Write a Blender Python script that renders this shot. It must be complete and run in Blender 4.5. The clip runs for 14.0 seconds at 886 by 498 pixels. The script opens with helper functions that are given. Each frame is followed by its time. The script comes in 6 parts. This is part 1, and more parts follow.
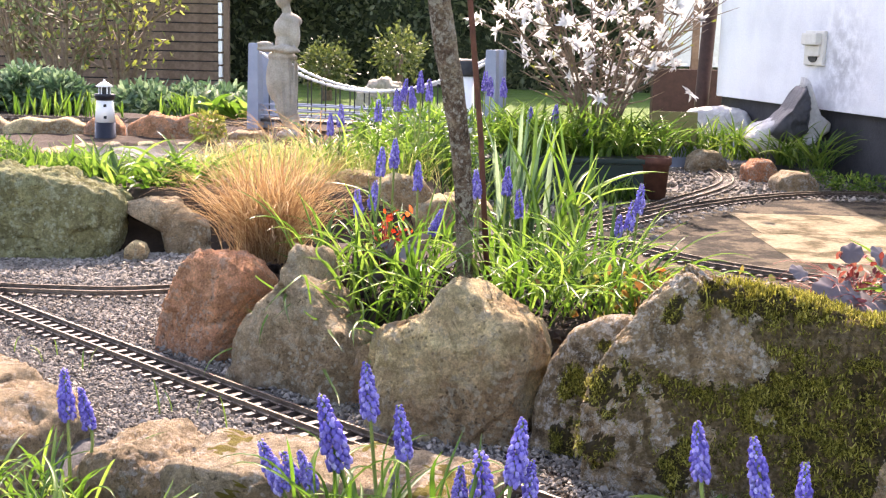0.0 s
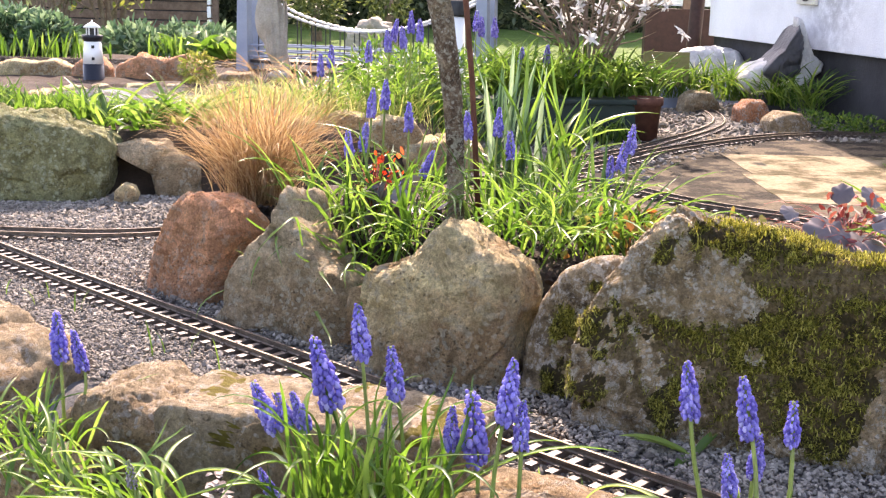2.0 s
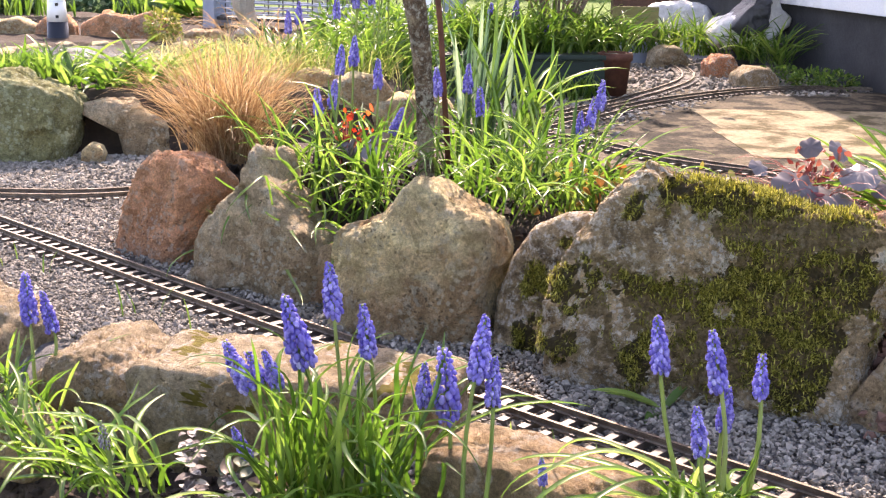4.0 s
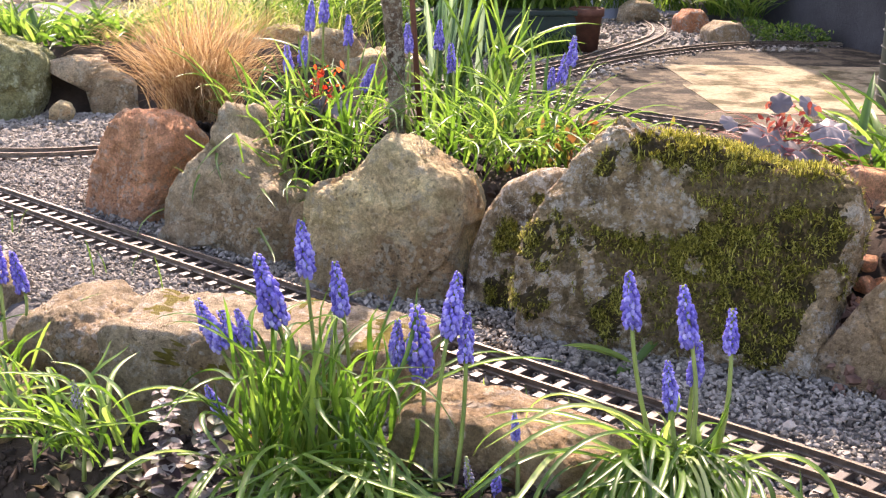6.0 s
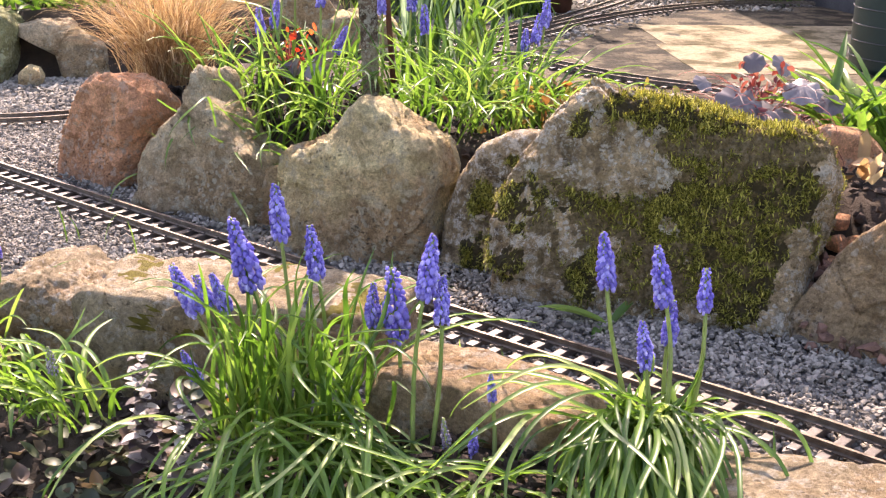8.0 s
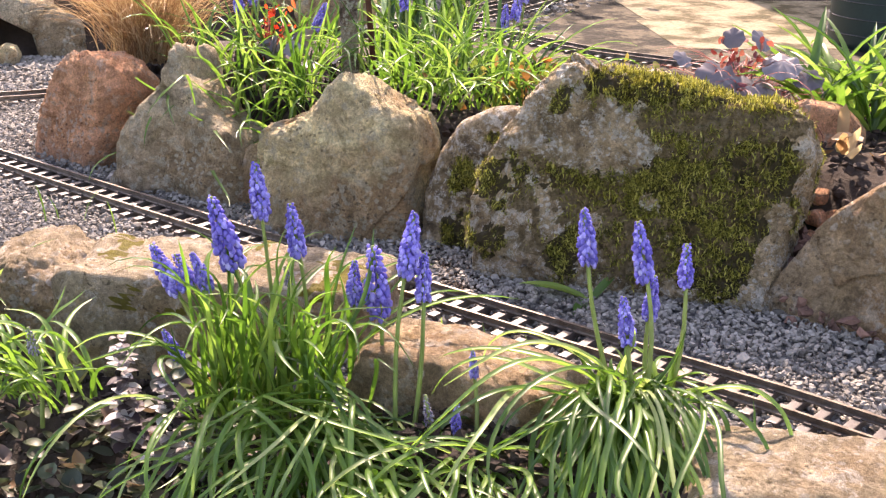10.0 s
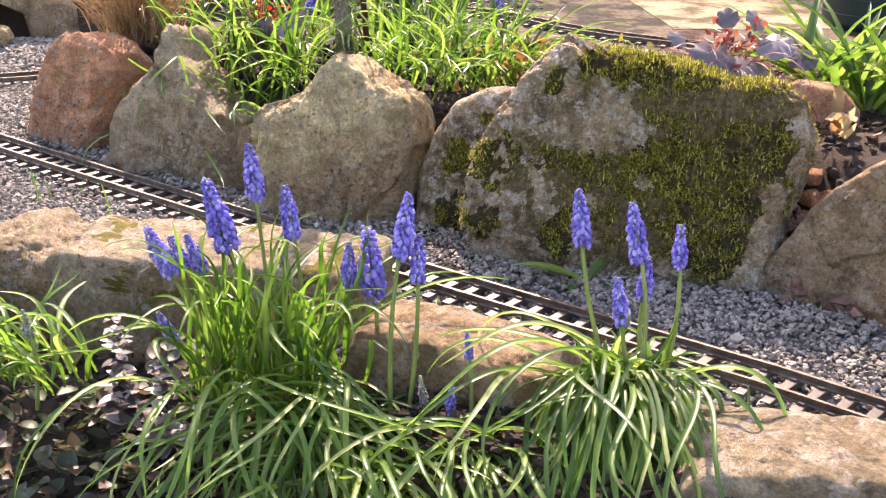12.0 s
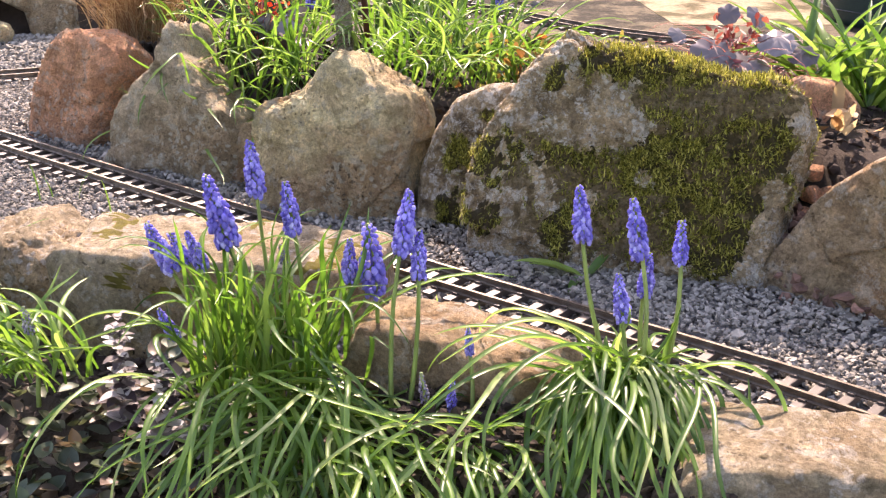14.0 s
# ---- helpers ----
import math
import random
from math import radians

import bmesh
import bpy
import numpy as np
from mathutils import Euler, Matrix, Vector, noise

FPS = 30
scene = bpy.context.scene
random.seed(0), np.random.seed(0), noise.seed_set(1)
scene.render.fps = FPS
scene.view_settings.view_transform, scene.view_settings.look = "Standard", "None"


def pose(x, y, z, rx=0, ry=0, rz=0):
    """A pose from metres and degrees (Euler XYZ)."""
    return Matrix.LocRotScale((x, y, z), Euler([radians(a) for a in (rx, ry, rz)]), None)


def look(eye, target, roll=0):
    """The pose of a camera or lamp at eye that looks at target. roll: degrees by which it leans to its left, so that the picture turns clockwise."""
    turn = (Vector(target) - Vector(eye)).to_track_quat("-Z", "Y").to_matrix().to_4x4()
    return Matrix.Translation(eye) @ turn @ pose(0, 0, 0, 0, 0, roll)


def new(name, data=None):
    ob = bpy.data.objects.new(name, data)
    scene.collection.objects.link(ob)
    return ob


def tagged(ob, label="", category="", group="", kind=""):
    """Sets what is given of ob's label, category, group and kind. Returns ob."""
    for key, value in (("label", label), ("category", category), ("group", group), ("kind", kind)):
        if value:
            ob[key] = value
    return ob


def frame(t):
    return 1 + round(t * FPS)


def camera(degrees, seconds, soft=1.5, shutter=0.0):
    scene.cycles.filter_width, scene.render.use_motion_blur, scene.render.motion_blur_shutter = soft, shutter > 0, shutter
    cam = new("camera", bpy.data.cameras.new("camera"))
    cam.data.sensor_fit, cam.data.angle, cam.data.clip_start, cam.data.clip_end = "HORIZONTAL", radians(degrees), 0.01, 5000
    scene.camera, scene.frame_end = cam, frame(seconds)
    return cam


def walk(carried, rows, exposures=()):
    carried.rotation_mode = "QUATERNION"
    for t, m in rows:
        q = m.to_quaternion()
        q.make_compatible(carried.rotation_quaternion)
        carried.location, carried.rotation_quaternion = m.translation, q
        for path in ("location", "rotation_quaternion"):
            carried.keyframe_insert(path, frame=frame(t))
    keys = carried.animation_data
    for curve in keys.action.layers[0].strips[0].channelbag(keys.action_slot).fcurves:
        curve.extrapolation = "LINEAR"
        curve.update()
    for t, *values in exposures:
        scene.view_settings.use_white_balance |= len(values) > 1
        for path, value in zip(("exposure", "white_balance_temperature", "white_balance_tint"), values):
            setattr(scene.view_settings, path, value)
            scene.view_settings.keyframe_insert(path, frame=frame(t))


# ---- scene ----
# camera on a tripod, tilting down and turning right
EYE = 0.552
cam = camera(40.0, 14.0, soft=1.25)
TURNS = [
    (0, 79.997, -1.477, 0.261),
    (0.5, 79.185, -1.472, 0.248),
    (1, 78.524, -1.465, 0.211),
    (1.5, 77.869, -1.392, 0.015),
    (2, 77.263, -1.396, -0.170),
    (2.5, 76.643, -1.321, -0.423),
    (3, 76.206, -1.254, -0.711),
    (5.5, 73.775, -1.225, -2.880),
    (6, 73.293, -1.210, -2.991),
    (6.5, 72.748, -1.171, -3.145),
    (7, 72.306, -1.123, -3.520),
    (7.5, 71.889, -1.085, -3.900),
    (8, 71.556, -1.057, -4.267),
    (10.5, 70.232, -0.944, -5.345),
    (11, 69.959, -0.931, -5.407),
    (11.5, 69.744, -0.909, -5.456),
    (12, 69.620, -0.902, -5.537),
    (12.5, 69.494, -0.886, -5.589),
    (13, 69.440, -0.896, -5.577),
    (13.5, 69.452, -0.863, -5.556),
    (14, 69.455, -0.848, -5.522),
]
walk(cam, [(t, pose(0, 0, EYE, rx, ry, rz)) for t, rx, ry, rz in TURNS], [(0, 2.36, 7700, 28), (14, 2.43, 7700, 29)])

# ---- light: spring sun high behind the garden, clear sky ----
SUN_EL, SUN_AZ = 45.0, 0.0
world = bpy.data.worlds.new("sky")
scene.world = world
world.use_nodes = True
wn = world.node_tree
sky = wn.nodes.new("ShaderNodeTexSky")
sky.sky_type, sky.sun_disc = "NISHITA", False
sky.sun_elevation, sky.sun_rotation = radians(SUN_EL), radians(SUN_AZ)
sky.air_density, sky.dust_density, sky.ozone_density = 1.0, 1.5, 1.0
wn.links.new(sky.outputs[0], wn.nodes["Background"].inputs["Color"])
wn.nodes["Background"].inputs["Strength"].default_value = 0.15
sun_data = bpy.data.lights.new("sun", "SUN")
sun_data.energy, sun_data.angle, sun_data.color = 2.9, radians(0.53), (1.0, 0.94, 0.84)
sun = new("sun", sun_data)
sun_way = Vector((math.sin(radians(SUN_AZ)) * math.cos(radians(SUN_EL)), math.cos(radians(SUN_AZ)) * math.cos(radians(SUN_EL)), math.sin(radians(SUN_EL))))
sun.matrix_world = look(sun_way * 30, (0, 0, 0))

RNG = np.random.default_rng(7)


# ---- materials ----
def ramp(nt, fac, stops):
    r = nt.nodes.new("ShaderNodeValToRGB")
    el = r.color_ramp.elements
    while len(el) < len(stops):
        el.new(0.5)
    for e, (p, c) in zip(el, stops):
        e.position, e.color = p, (*c, 1)
    nt.links.new(fac, r.inputs[0])
    return r.outputs[0]


def noise_tex(nt, vec, scale, detail=5, rough=0.6, distort=0.0):
    n = nt.nodes.new("ShaderNodeTexNoise")
    n.inputs["Scale"].default_value, n.inputs["Detail"].default_value = scale, detail
    n.inputs["Roughness"].default_value, n.inputs["Distortion"].default_value = rough, distort
    nt.links.new(vec, n.inputs["Vector"])
    return n.outputs["Fac"]


def mix_col(nt, fac, a, b, how="MIX"):
    m = nt.nodes.new("ShaderNodeMix")
    m.data_type, m.blend_type = "RGBA", how
    for sock, v in ((m.inputs[0], fac), (m.inputs[6], a), (m.inputs[7], b)):
        if hasattr(v, "is_linked"):
            nt.links.new(v, sock)
        elif isinstance(v, (int, float)):
            sock.default_value = v
        else:
            sock.default_value = (*v, 1)
    return m.outputs[2]


def start(name, rough=0.8, metal=0.0):
    m = bpy.data.materials.new(name)
    m.use_nodes = True
    nt = m.node_tree
    b = nt.nodes["Principled BSDF"]
    b.inputs["Roughness"].default_value, b.inputs["Metallic"].default_value = rough, metal
    tc = nt.nodes.new("ShaderNodeTexCoord")
    return m, nt, b, tc.outputs["Object"]


def bump(nt, b, height, strength, distance):
    n = nt.nodes.new("ShaderNodeBump")
    n.inputs["Strength"].default_value, n.inputs["Distance"].default_value = strength, distance
    nt.links.new(height, n.inputs["Height"])
    nt.links.new(n.outputs[0], b.inputs["Normal"])


def surface(name, stops, scale, fine=60.0, rough=0.8, metal=0.0, strength=0.4, distance=0.003, vary=0.25, spec=0.3, island=0.0):
    """Two scales of colour variation with fine relief."""
    m, nt, b, vec = start(name, rough, metal)
    col = ramp(nt, noise_tex(nt, vec, scale), stops)
    grain = noise_tex(nt, vec, fine, 6, 0.7)
    g = ramp(nt, grain, [(0.25, (1 - vary,) * 3), (0.75, (1 + vary * 0.4,) * 3)])
    col = mix_col(nt, 1.0, col, g, "MULTIPLY")
    if island:
        geo = nt.nodes.new("ShaderNodeNewGeometry")
        v = ramp(nt, geo.outputs["Random Per Island"], [(0, (1 - island,) * 3), (1, (1 + island * 0.6,) * 3)])
        col = mix_col(nt, 1.0, col, v, "MULTIPLY")
    nt.links.new(col, b.inputs["Base Color"])
    b.inputs["Specular IOR Level"].default_value = spec
    bump(nt, b, grain, strength, distance)
    return m


def leaf_mat(name, stops, trans=0.45, rough=0.45, scale=30.0, glow=1.35, cool=0.7, spec=0.35):
    """Leaf: colours vary from leaf to leaf, and light passes through."""
    m, nt, b, vec = start(name, rough)
    geo = nt.nodes.new("ShaderNodeNewGeometry")
    info = nt.nodes.new("ShaderNodeObjectInfo")
    both = nt.nodes.new("ShaderNodeMath")
    both.operation = "ADD"
    nt.links.new(geo.outputs["Random Per Island"], both.inputs[0])
    nt.links.new(info.outputs["Random"], both.inputs[1])
    one = nt.nodes.new("ShaderNodeMath")
    one.operation = "FRACT"
    nt.links.new(both.outputs[0], one.inputs[0])
    col = ramp(nt, one.outputs[0], stops)
    n = ramp(nt, noise_tex(nt, vec, scale, 3), [(0.3, (0.75,) * 3), (0.7, (1.1,) * 3)])
    col = mix_col(nt, 1.0, col, n, "MULTIPLY")
    nt.links.new(col, b.inputs["Base Color"])
    b.inputs["Specular IOR Level"].default_value = spec
    t = nt.nodes.new("ShaderNodeBsdfTranslucent")
    lit = mix_col(nt, 1.0, col, (glow, glow * 1.02, glow * cool), "MULTIPLY")
    nt.links.new(lit, t.inputs["Color"])
    mx = nt.nodes.new("ShaderNodeMixShader")
    mx.inputs[0].default_value = trans
    nt.links.new(b.outputs[0], mx.inputs[1])
    nt.links.new(t.outputs[0], mx.inputs[2])
    nt.links.new(mx.outputs[0], nt.nodes["Material Output"].inputs["Surface"])
    return m


def rock_mat(name, stops, scale=7.0, lichen=(0.55, 0.53, 0.46), amount=0.62, iron=None, moss=(0.10, 0.12, 0.018)):
    """Weathered stone: mottled, pitted, with pale lichen spots and moss where the attribute says so."""
    m, nt, b, vec = start(name, 0.9)
    b.inputs["Specular IOR Level"].default_value = 0.2
    col = ramp(nt, noise_tex(nt, vec, scale, 9, 0.75), [(p, tuple(min(0.75, q * 1.75) for q in c)) for p, c in stops])
    if iron:
        col = mix_col(nt, ramp(nt, noise_tex(nt, vec, scale * 0.55, 5, 0.6), [(0.44, (0,) * 3), (0.56, (0.85,) * 3)]), col, tuple(min(0.7, q * 1.6) for q in iron))
    stain = ramp(nt, noise_tex(nt, vec, scale * 1.3 + 3, 10, 0.78), [(0.34, (0.78, 0.79, 0.72)), (0.5, (1.04, 1.03, 1.0)), (0.66, (1.24, 1.20, 1.10))])
    col = mix_col(nt, 1.0, col, stain, "MULTIPLY")
    dark = ramp(nt, noise_tex(nt, vec, scale * 2.6, 13, 0.74, 0.6), [(0.48, (0,) * 3), (0.53, (0.60,) * 3)])
    col = mix_col(nt, dark, col, mix_col(nt, 1.0, col, (0.50, 0.48, 0.43), "MULTIPLY"))
    pale = ramp(nt, noise_tex(nt, vec, scale * 3.7, 13, 0.76, 0.4), [(0.535, (0,) * 3), (0.570, (0.62,) * 3)])
    col = mix_col(nt, pale, col, lichen)
    blot = noise_tex(nt, vec, scale * 9, 11, 0.82)
    col = mix_col(nt, 1.0, col, ramp(nt, blot, [(0.36, (0.66, 0.64, 0.60)), (0.5, (1.02,) * 3), (0.64, (1.32, 1.30, 1.24))]), "MULTIPLY")
    spots = ramp(nt, noise_tex(nt, vec, scale * 6, 12, 0.86), [(amount - 0.04, (0,) * 3), (amount + 0.02, (0.9,) * 3)])
    col = mix_col(nt, spots, col, lichen)
    for k, (size, cut, tone) in enumerate(((scale * 9, 0.26, None), (scale * 14, 0.20, 0.30), (scale * 5, 0.17, None))):
        vo = nt.nodes.new("ShaderNodeTexVoronoi")
        vo.inputs["Scale"].default_value = size
        warp = nt.nodes.new("ShaderNodeMix")
        warp.data_type = "VECTOR"
        warp.inputs[0].default_value = 0.012
        nn = nt.nodes.new("ShaderNodeTexNoise")
        nn.inputs["Scale"].default_value = 60.0 + 17 * k
        nt.links.new(vec, nn.inputs["Vector"])
        nt.links.new(vec, warp.inputs[4])
        nt.links.new(nn.outputs["Color"], warp.inputs[5])
        nt.links.new(warp.outputs[1], vo.inputs["Vector"])
        dot = ramp(nt, vo.outputs["Distance"], [(cut, (1,) * 3), (cut + 0.07, (0,) * 3)])
        area = ramp(nt, noise_tex(nt, vec, scale * 1.1 + 5 * k, 4, 0.6), [(0.46, (0,) * 3), (0.56, (0.75,) * 3)])
        fac = mix_col(nt, 1.0, dot, area, "MULTIPLY")
        col = mix_col(nt, fac, col, lichen) if tone is None else mix_col(nt, fac, col, mix_col(nt, 1.0, col, (tone,) * 3, "MULTIPLY"))
    grain = noise_tex(nt, vec, 260.0, 8, 0.85)
    col = mix_col(nt, 1.0, col, ramp(nt, grain, [(0.36, (0.60,) * 3), (0.64, (1.38,) * 3)]), "MULTIPLY")
    at = nt.nodes.new("ShaderNodeAttribute")
    at.attribute_name = "moss"
    mossy = ramp(nt, noise_tex(nt, vec, 90.0, 5, 0.7), [(0.3, tuple(c * 0.45 for c in moss)), (0.7, moss)])
    edge = nt.nodes.new("ShaderNodeMath")
    edge.operation = "MULTIPLY_ADD"
    nt.links.new(noise_tex(nt, vec, 75.0, 7, 0.75), edge.inputs[0])
    edge.inputs[1].default_value = 0.8
    nt.links.new(at.outputs["Fac"], edge.inputs[2])
    col = mix_col(nt, ramp(nt, edge.outputs[0], [(0.66, (0,) * 3), (0.82, (0.95,) * 3)]), col, mossy)
    peat = nt.nodes.new("ShaderNodeAttribute")
    peat.attribute_name = "peat"
    rag = nt.nodes.new("ShaderNodeMath")
    rag.operation = "MULTIPLY_ADD"
    nt.links.new(noise_tex(nt, vec, 48.0, 10, 0.8), rag.inputs[0])
    rag.inputs[1].default_value = 0.8
    nt.links.new(peat.outputs["Fac"], rag.inputs[2])
    humus = ramp(nt, noise_tex(nt, vec, 130.0, 6, 0.75), [(0.32, (0.055, 0.039, 0.016)), (0.5, (0.17, 0.12, 0.055)), (0.68, (0.33, 0.24, 0.13))])
    col = mix_col(nt, ramp(nt, rag.outputs[0], [(0.74, (0,) * 3), (1.0, (0.9,) * 3)]), col, humus)
    nt.links.new(col, b.inputs["Base Color"])
    add = nt.nodes.new("ShaderNodeMath")
    add.operation = "MULTIPLY_ADD"
    nt.links.new(blot, add.inputs[0])
    add.inputs[1].default_value = 1.6
    nt.links.new(grain, add.inputs[2])
    bump(nt, b, add.outputs[0], 1.0, 0.009)
    return m


M = {}
M["soil"] = surface("soil", [(0.3, (0.022, 0.015, 0.010)), (0.7, (0.07, 0.047, 0.032))], 12, 150, 0.95, strength=0.9, distance=0.006)
M["gravel_bed"] = surface("gravel bed", [(0.3, (0.10, 0.095, 0.09)), (0.7, (0.22, 0.21, 0.20))], 40, 260, 0.9, strength=1.0, distance=0.006, vary=0.5)
M["gravel"] = surface("grey limestone chippings", [(0.3, (0.17, 0.148, 0.12)), (0.7, (0.31, 0.277, 0.23))], 6, 400, 0.85, strength=0.4, distance=0.001, island=0.62)
M["lawn"] = surface("lawn", [(0.3, (0.05, 0.10, 0.012)), (0.7, (0.11, 0.19, 0.03))], 3, 90, 0.9, strength=0.8, distance=0.02)
M["grey_rock"] = rock_mat("grey sandstone", [(0.25, (0.154, 0.124, 0.088)), (0.5, (0.336, 0.265, 0.181)), (0.75, (0.476, 0.394, 0.279))], 9, lichen=(0.46, 0.42, 0.32), iron=(0.20, 0.14, 0.085))
M["buff_rock"] = rock_mat("buff sandstone", [(0.25, (0.264, 0.189, 0.111)), (0.5, (0.485, 0.357, 0.208)), (0.75, (0.583, 0.451, 0.281))], 8, lichen=(0.46, 0.40, 0.28), amount=0.66, iron=(0.22, 0.135, 0.075))
M["red_rock"] = rock_mat("red sandstone", [(0.25, (0.28, 0.135, 0.078)), (0.5, (0.435, 0.22, 0.125)), (0.75, (0.52, 0.305, 0.19))], 8, lichen=(0.48, 0.36, 0.27), amount=0.67, iron=(0.34, 0.17, 0.10))
M["moss_rock"] = rock_mat("lichened limestone", [(0.36, (0.048, 0.033, 0.018)), (0.46, (0.200, 0.146, 0.088)), (0.66, (0.363, 0.275, 0.176))], 11, lichen=(0.66, 0.62, 0.53), amount=0.575, moss=(0.075, 0.055, 0.02))
M["pale_rock"] = rock_mat("pale gold sandstone", [(0.25, (0.13, 0.10, 0.065)), (0.5, (0.25, 0.195, 0.13)), (0.75, (0.35, 0.285, 0.21))], 9, lichen=(0.52, 0.46, 0.38), amount=0.63, iron=(0.25, 0.17, 0.10), moss=(0.24, 0.19, 0.02))
M["brown_rock"] = rock_mat("brown sandstone", [(0.25, (0.143, 0.101, 0.061)), (0.5, (0.264, 0.189, 0.116)), (0.75, (0.374, 0.292, 0.198))], 8, lichen=(0.50, 0.42, 0.32), amount=0.65, iron=(0.24, 0.14, 0.075))
M["green_rock"] = rock_mat("algae grown sandstone", [(0.25, (0.085, 0.092, 0.045)), (0.5, (0.20, 0.205, 0.11)), (0.75, (0.33, 0.325, 0.20))], 9, lichen=(0.44, 0.46, 0.30), amount=0.66, iron=(0.16, 0.155, 0.075))
M["moss"] = leaf_mat("moss", [(0, (0.04, 0.038, 0.008)), (0.4, (0.15, 0.14, 0.024)), (0.75, (0.33, 0.31, 0.06)), (1, (0.52, 0.46, 0.13))], 0.3, 0.7, spec=0.2)
M["rail"] = surface("weathered brass rail", [(0.3, (0.07, 0.052, 0.040)), (0.7, (0.20, 0.165, 0.13))], 60, 500, 0.5, 0.55, 0.3, 0.0005)
M["sleeper"] = surface("dark plastic sleeper", [(0.3, (0.045, 0.032, 0.025)), (0.7, (0.085, 0.065, 0.052))], 90, 600, 0.38, 0.0, 0.4, 0.0006, spec=0.7)
M["concrete"] = surface("worn concrete paving", [(0.43, (0.014, 0.011, 0.006)), (0.49, (0.040, 0.031, 0.019)), (0.55, (0.105, 0.083, 0.054))], 9.0, 70, 0.9, strength=0.8, distance=0.004, vary=0.7, spec=0.15)
M["tan_slab"] = surface("tan paving slab", [(0.40, (0.075, 0.060, 0.026)), (0.46, (0.165, 0.132, 0.078)), (0.55, (0.270, 0.220, 0.142))], 8.0, 70, 0.9, strength=0.8, distance=0.003, vary=0.6, spec=0.15)
M["render"] = surface("white painted render", [(0.25, (0.60, 0.61, 0.63)), (0.5, (0.74, 0.75, 0.76)), (0.75, (0.82, 0.82, 0.82))], 2.5, 110, 0.85, strength=0.7, distance=0.004, vary=0.12)
nt = M["render"].node_tree
bs = next(n for n in nt.nodes if n.type == "BSDF_PRINCIPLED")
clean = bs.inputs["Base Color"].links[0].from_socket
co = nt.nodes.new("ShaderNodeTexCoord")
gap = nt.nodes.new("ShaderNodeVectorMath")
gap.operation = "DISTANCE"
nt.links.new(co.outputs["Object"], gap.inputs[0])
gap.inputs[1].default_value = (1.22, 0.0, 0.47)
patch = mix_col(nt, 1.0, ramp(nt, gap.outputs["Value"], [(0.05, (1,) * 3), (0.32, (0,) * 3)]), ramp(nt, noise_tex(nt, co.outputs["Object"], 14.0, 8, 0.7), [(0.40, (0,) * 3), (0.58, (0.85,) * 3)]), "MULTIPLY")
speck = ramp(nt, noise_tex(nt, co.outputs["Object"], 30.0, 8, 0.75), [(0.60, (0,) * 3), (0.70, (0.35,) * 3)])
dirty = mix_col(nt, speck, mix_col(nt, patch, clean, (0.36, 0.36, 0.37)), (0.42, 0.42, 0.43))
nt.links.new(dirty, bs.inputs["Base Color"])
M["white"] = surface("white gloss paint", [(0.3, (0.74, 0.74, 0.72)), (0.7, (0.84, 0.84, 0.82))], 20, 300, 0.35, strength=0.1, vary=0.08)
M["plinth"] = surface("black bitumen plinth", [(0.3, (0.018, 0.019, 0.022)), (0.7, (0.045, 0.046, 0.05))], 6, 90, 0.7, strength=0.6, distance=0.004)
M["shed"] = surface("dark brown shed boards", [(0.3, (0.10, 0.062, 0.042)), (0.7, (0.24, 0.165, 0.12))], 5, 40, 0.8, strength=0.6, distance=0.004)
M["bark"] = rock_mat("lichened bark", [(0.38, (0.05, 0.032, 0.022)), (0.48, (0.12, 0.080, 0.056)), (0.6, (0.26, 0.21, 0.15))], 15, lichen=(0.52, 0.48, 0.39), amount=0.575)
M["rust"] = surface("rusted steel", [(0.3, (0.075, 0.028, 0.018)), (0.7, (0.16, 0.065, 0.04))], 30, 200, 0.75, 0.2, 0.4, 0.001)
# dark colour stands in for shade deep between the hedge leaves
M["hedge_shade"] = surface("shaded hedge inside", [(0.3, (0.02, 0.03, 0.015)), (0.7, (0.045, 0.062, 0.03))], 8, 60, 1.0)


# ---- mesh helpers ----
def quick_mesh(name, v, f, material, smooth=False):
    me = bpy.data.meshes.new(name)
    me.from_pydata(np.asarray(v).tolist(), [], f if isinstance(f, list) else np.asarray(f).tolist())
    if smooth:
        me.polygons.foreach_set("use_smooth", [True] * len(me.polygons))
    for mm in (material if isinstance(material, (list, tuple)) else [material]):
        me.materials.append(mm)
    me.update()
    return me


def thing(name, label, category, at=(0, 0, 0), turn=0.0, group="", kind=""):
    ob = new(name)
    ob.empty_display_size = 0.02
    ob.matrix_world = pose(*at, 0, 0, turn)
    return tagged(ob, label, category, group, kind)


def mesh_part(name, me, parent=None, m=None, label=""):
    ob = new(name, me)
    if parent is not None:
        ob.parent = parent
    if m is not None:
        ob.matrix_local = m
    if label:
        ob["label"] = label
    return ob


def part(name, bm, material, parent=None, label="", smooth=False, m=None):
    me = bpy.data.meshes.new(name)
    bm.to_mesh(me)
    bm.free()
    me.materials.append(material)
    if smooth:
        me.polygons.foreach_set("use_smooth", [True] * len(me.polygons))
    return mesh_part(name, me, parent, m, label)


def box_bm(sx, sy, sz, at=(0, 0, 0), bevel=0.0, bm=None):
    own = bm is None
    bm = bm or bmesh.new()
    made = bmesh.ops.create_cube(bm, size=1.0, matrix=Matrix.Translation(at) @ Matrix.Diagonal((sx, sy, sz, 1)))
    if bevel:
        es = list({e for v in made["verts"] for e in v.link_edges})
        bmesh.ops.bevel(bm, geom=es, offset=bevel, segments=2, profile=0.7, affect="EDGES")
    return bm


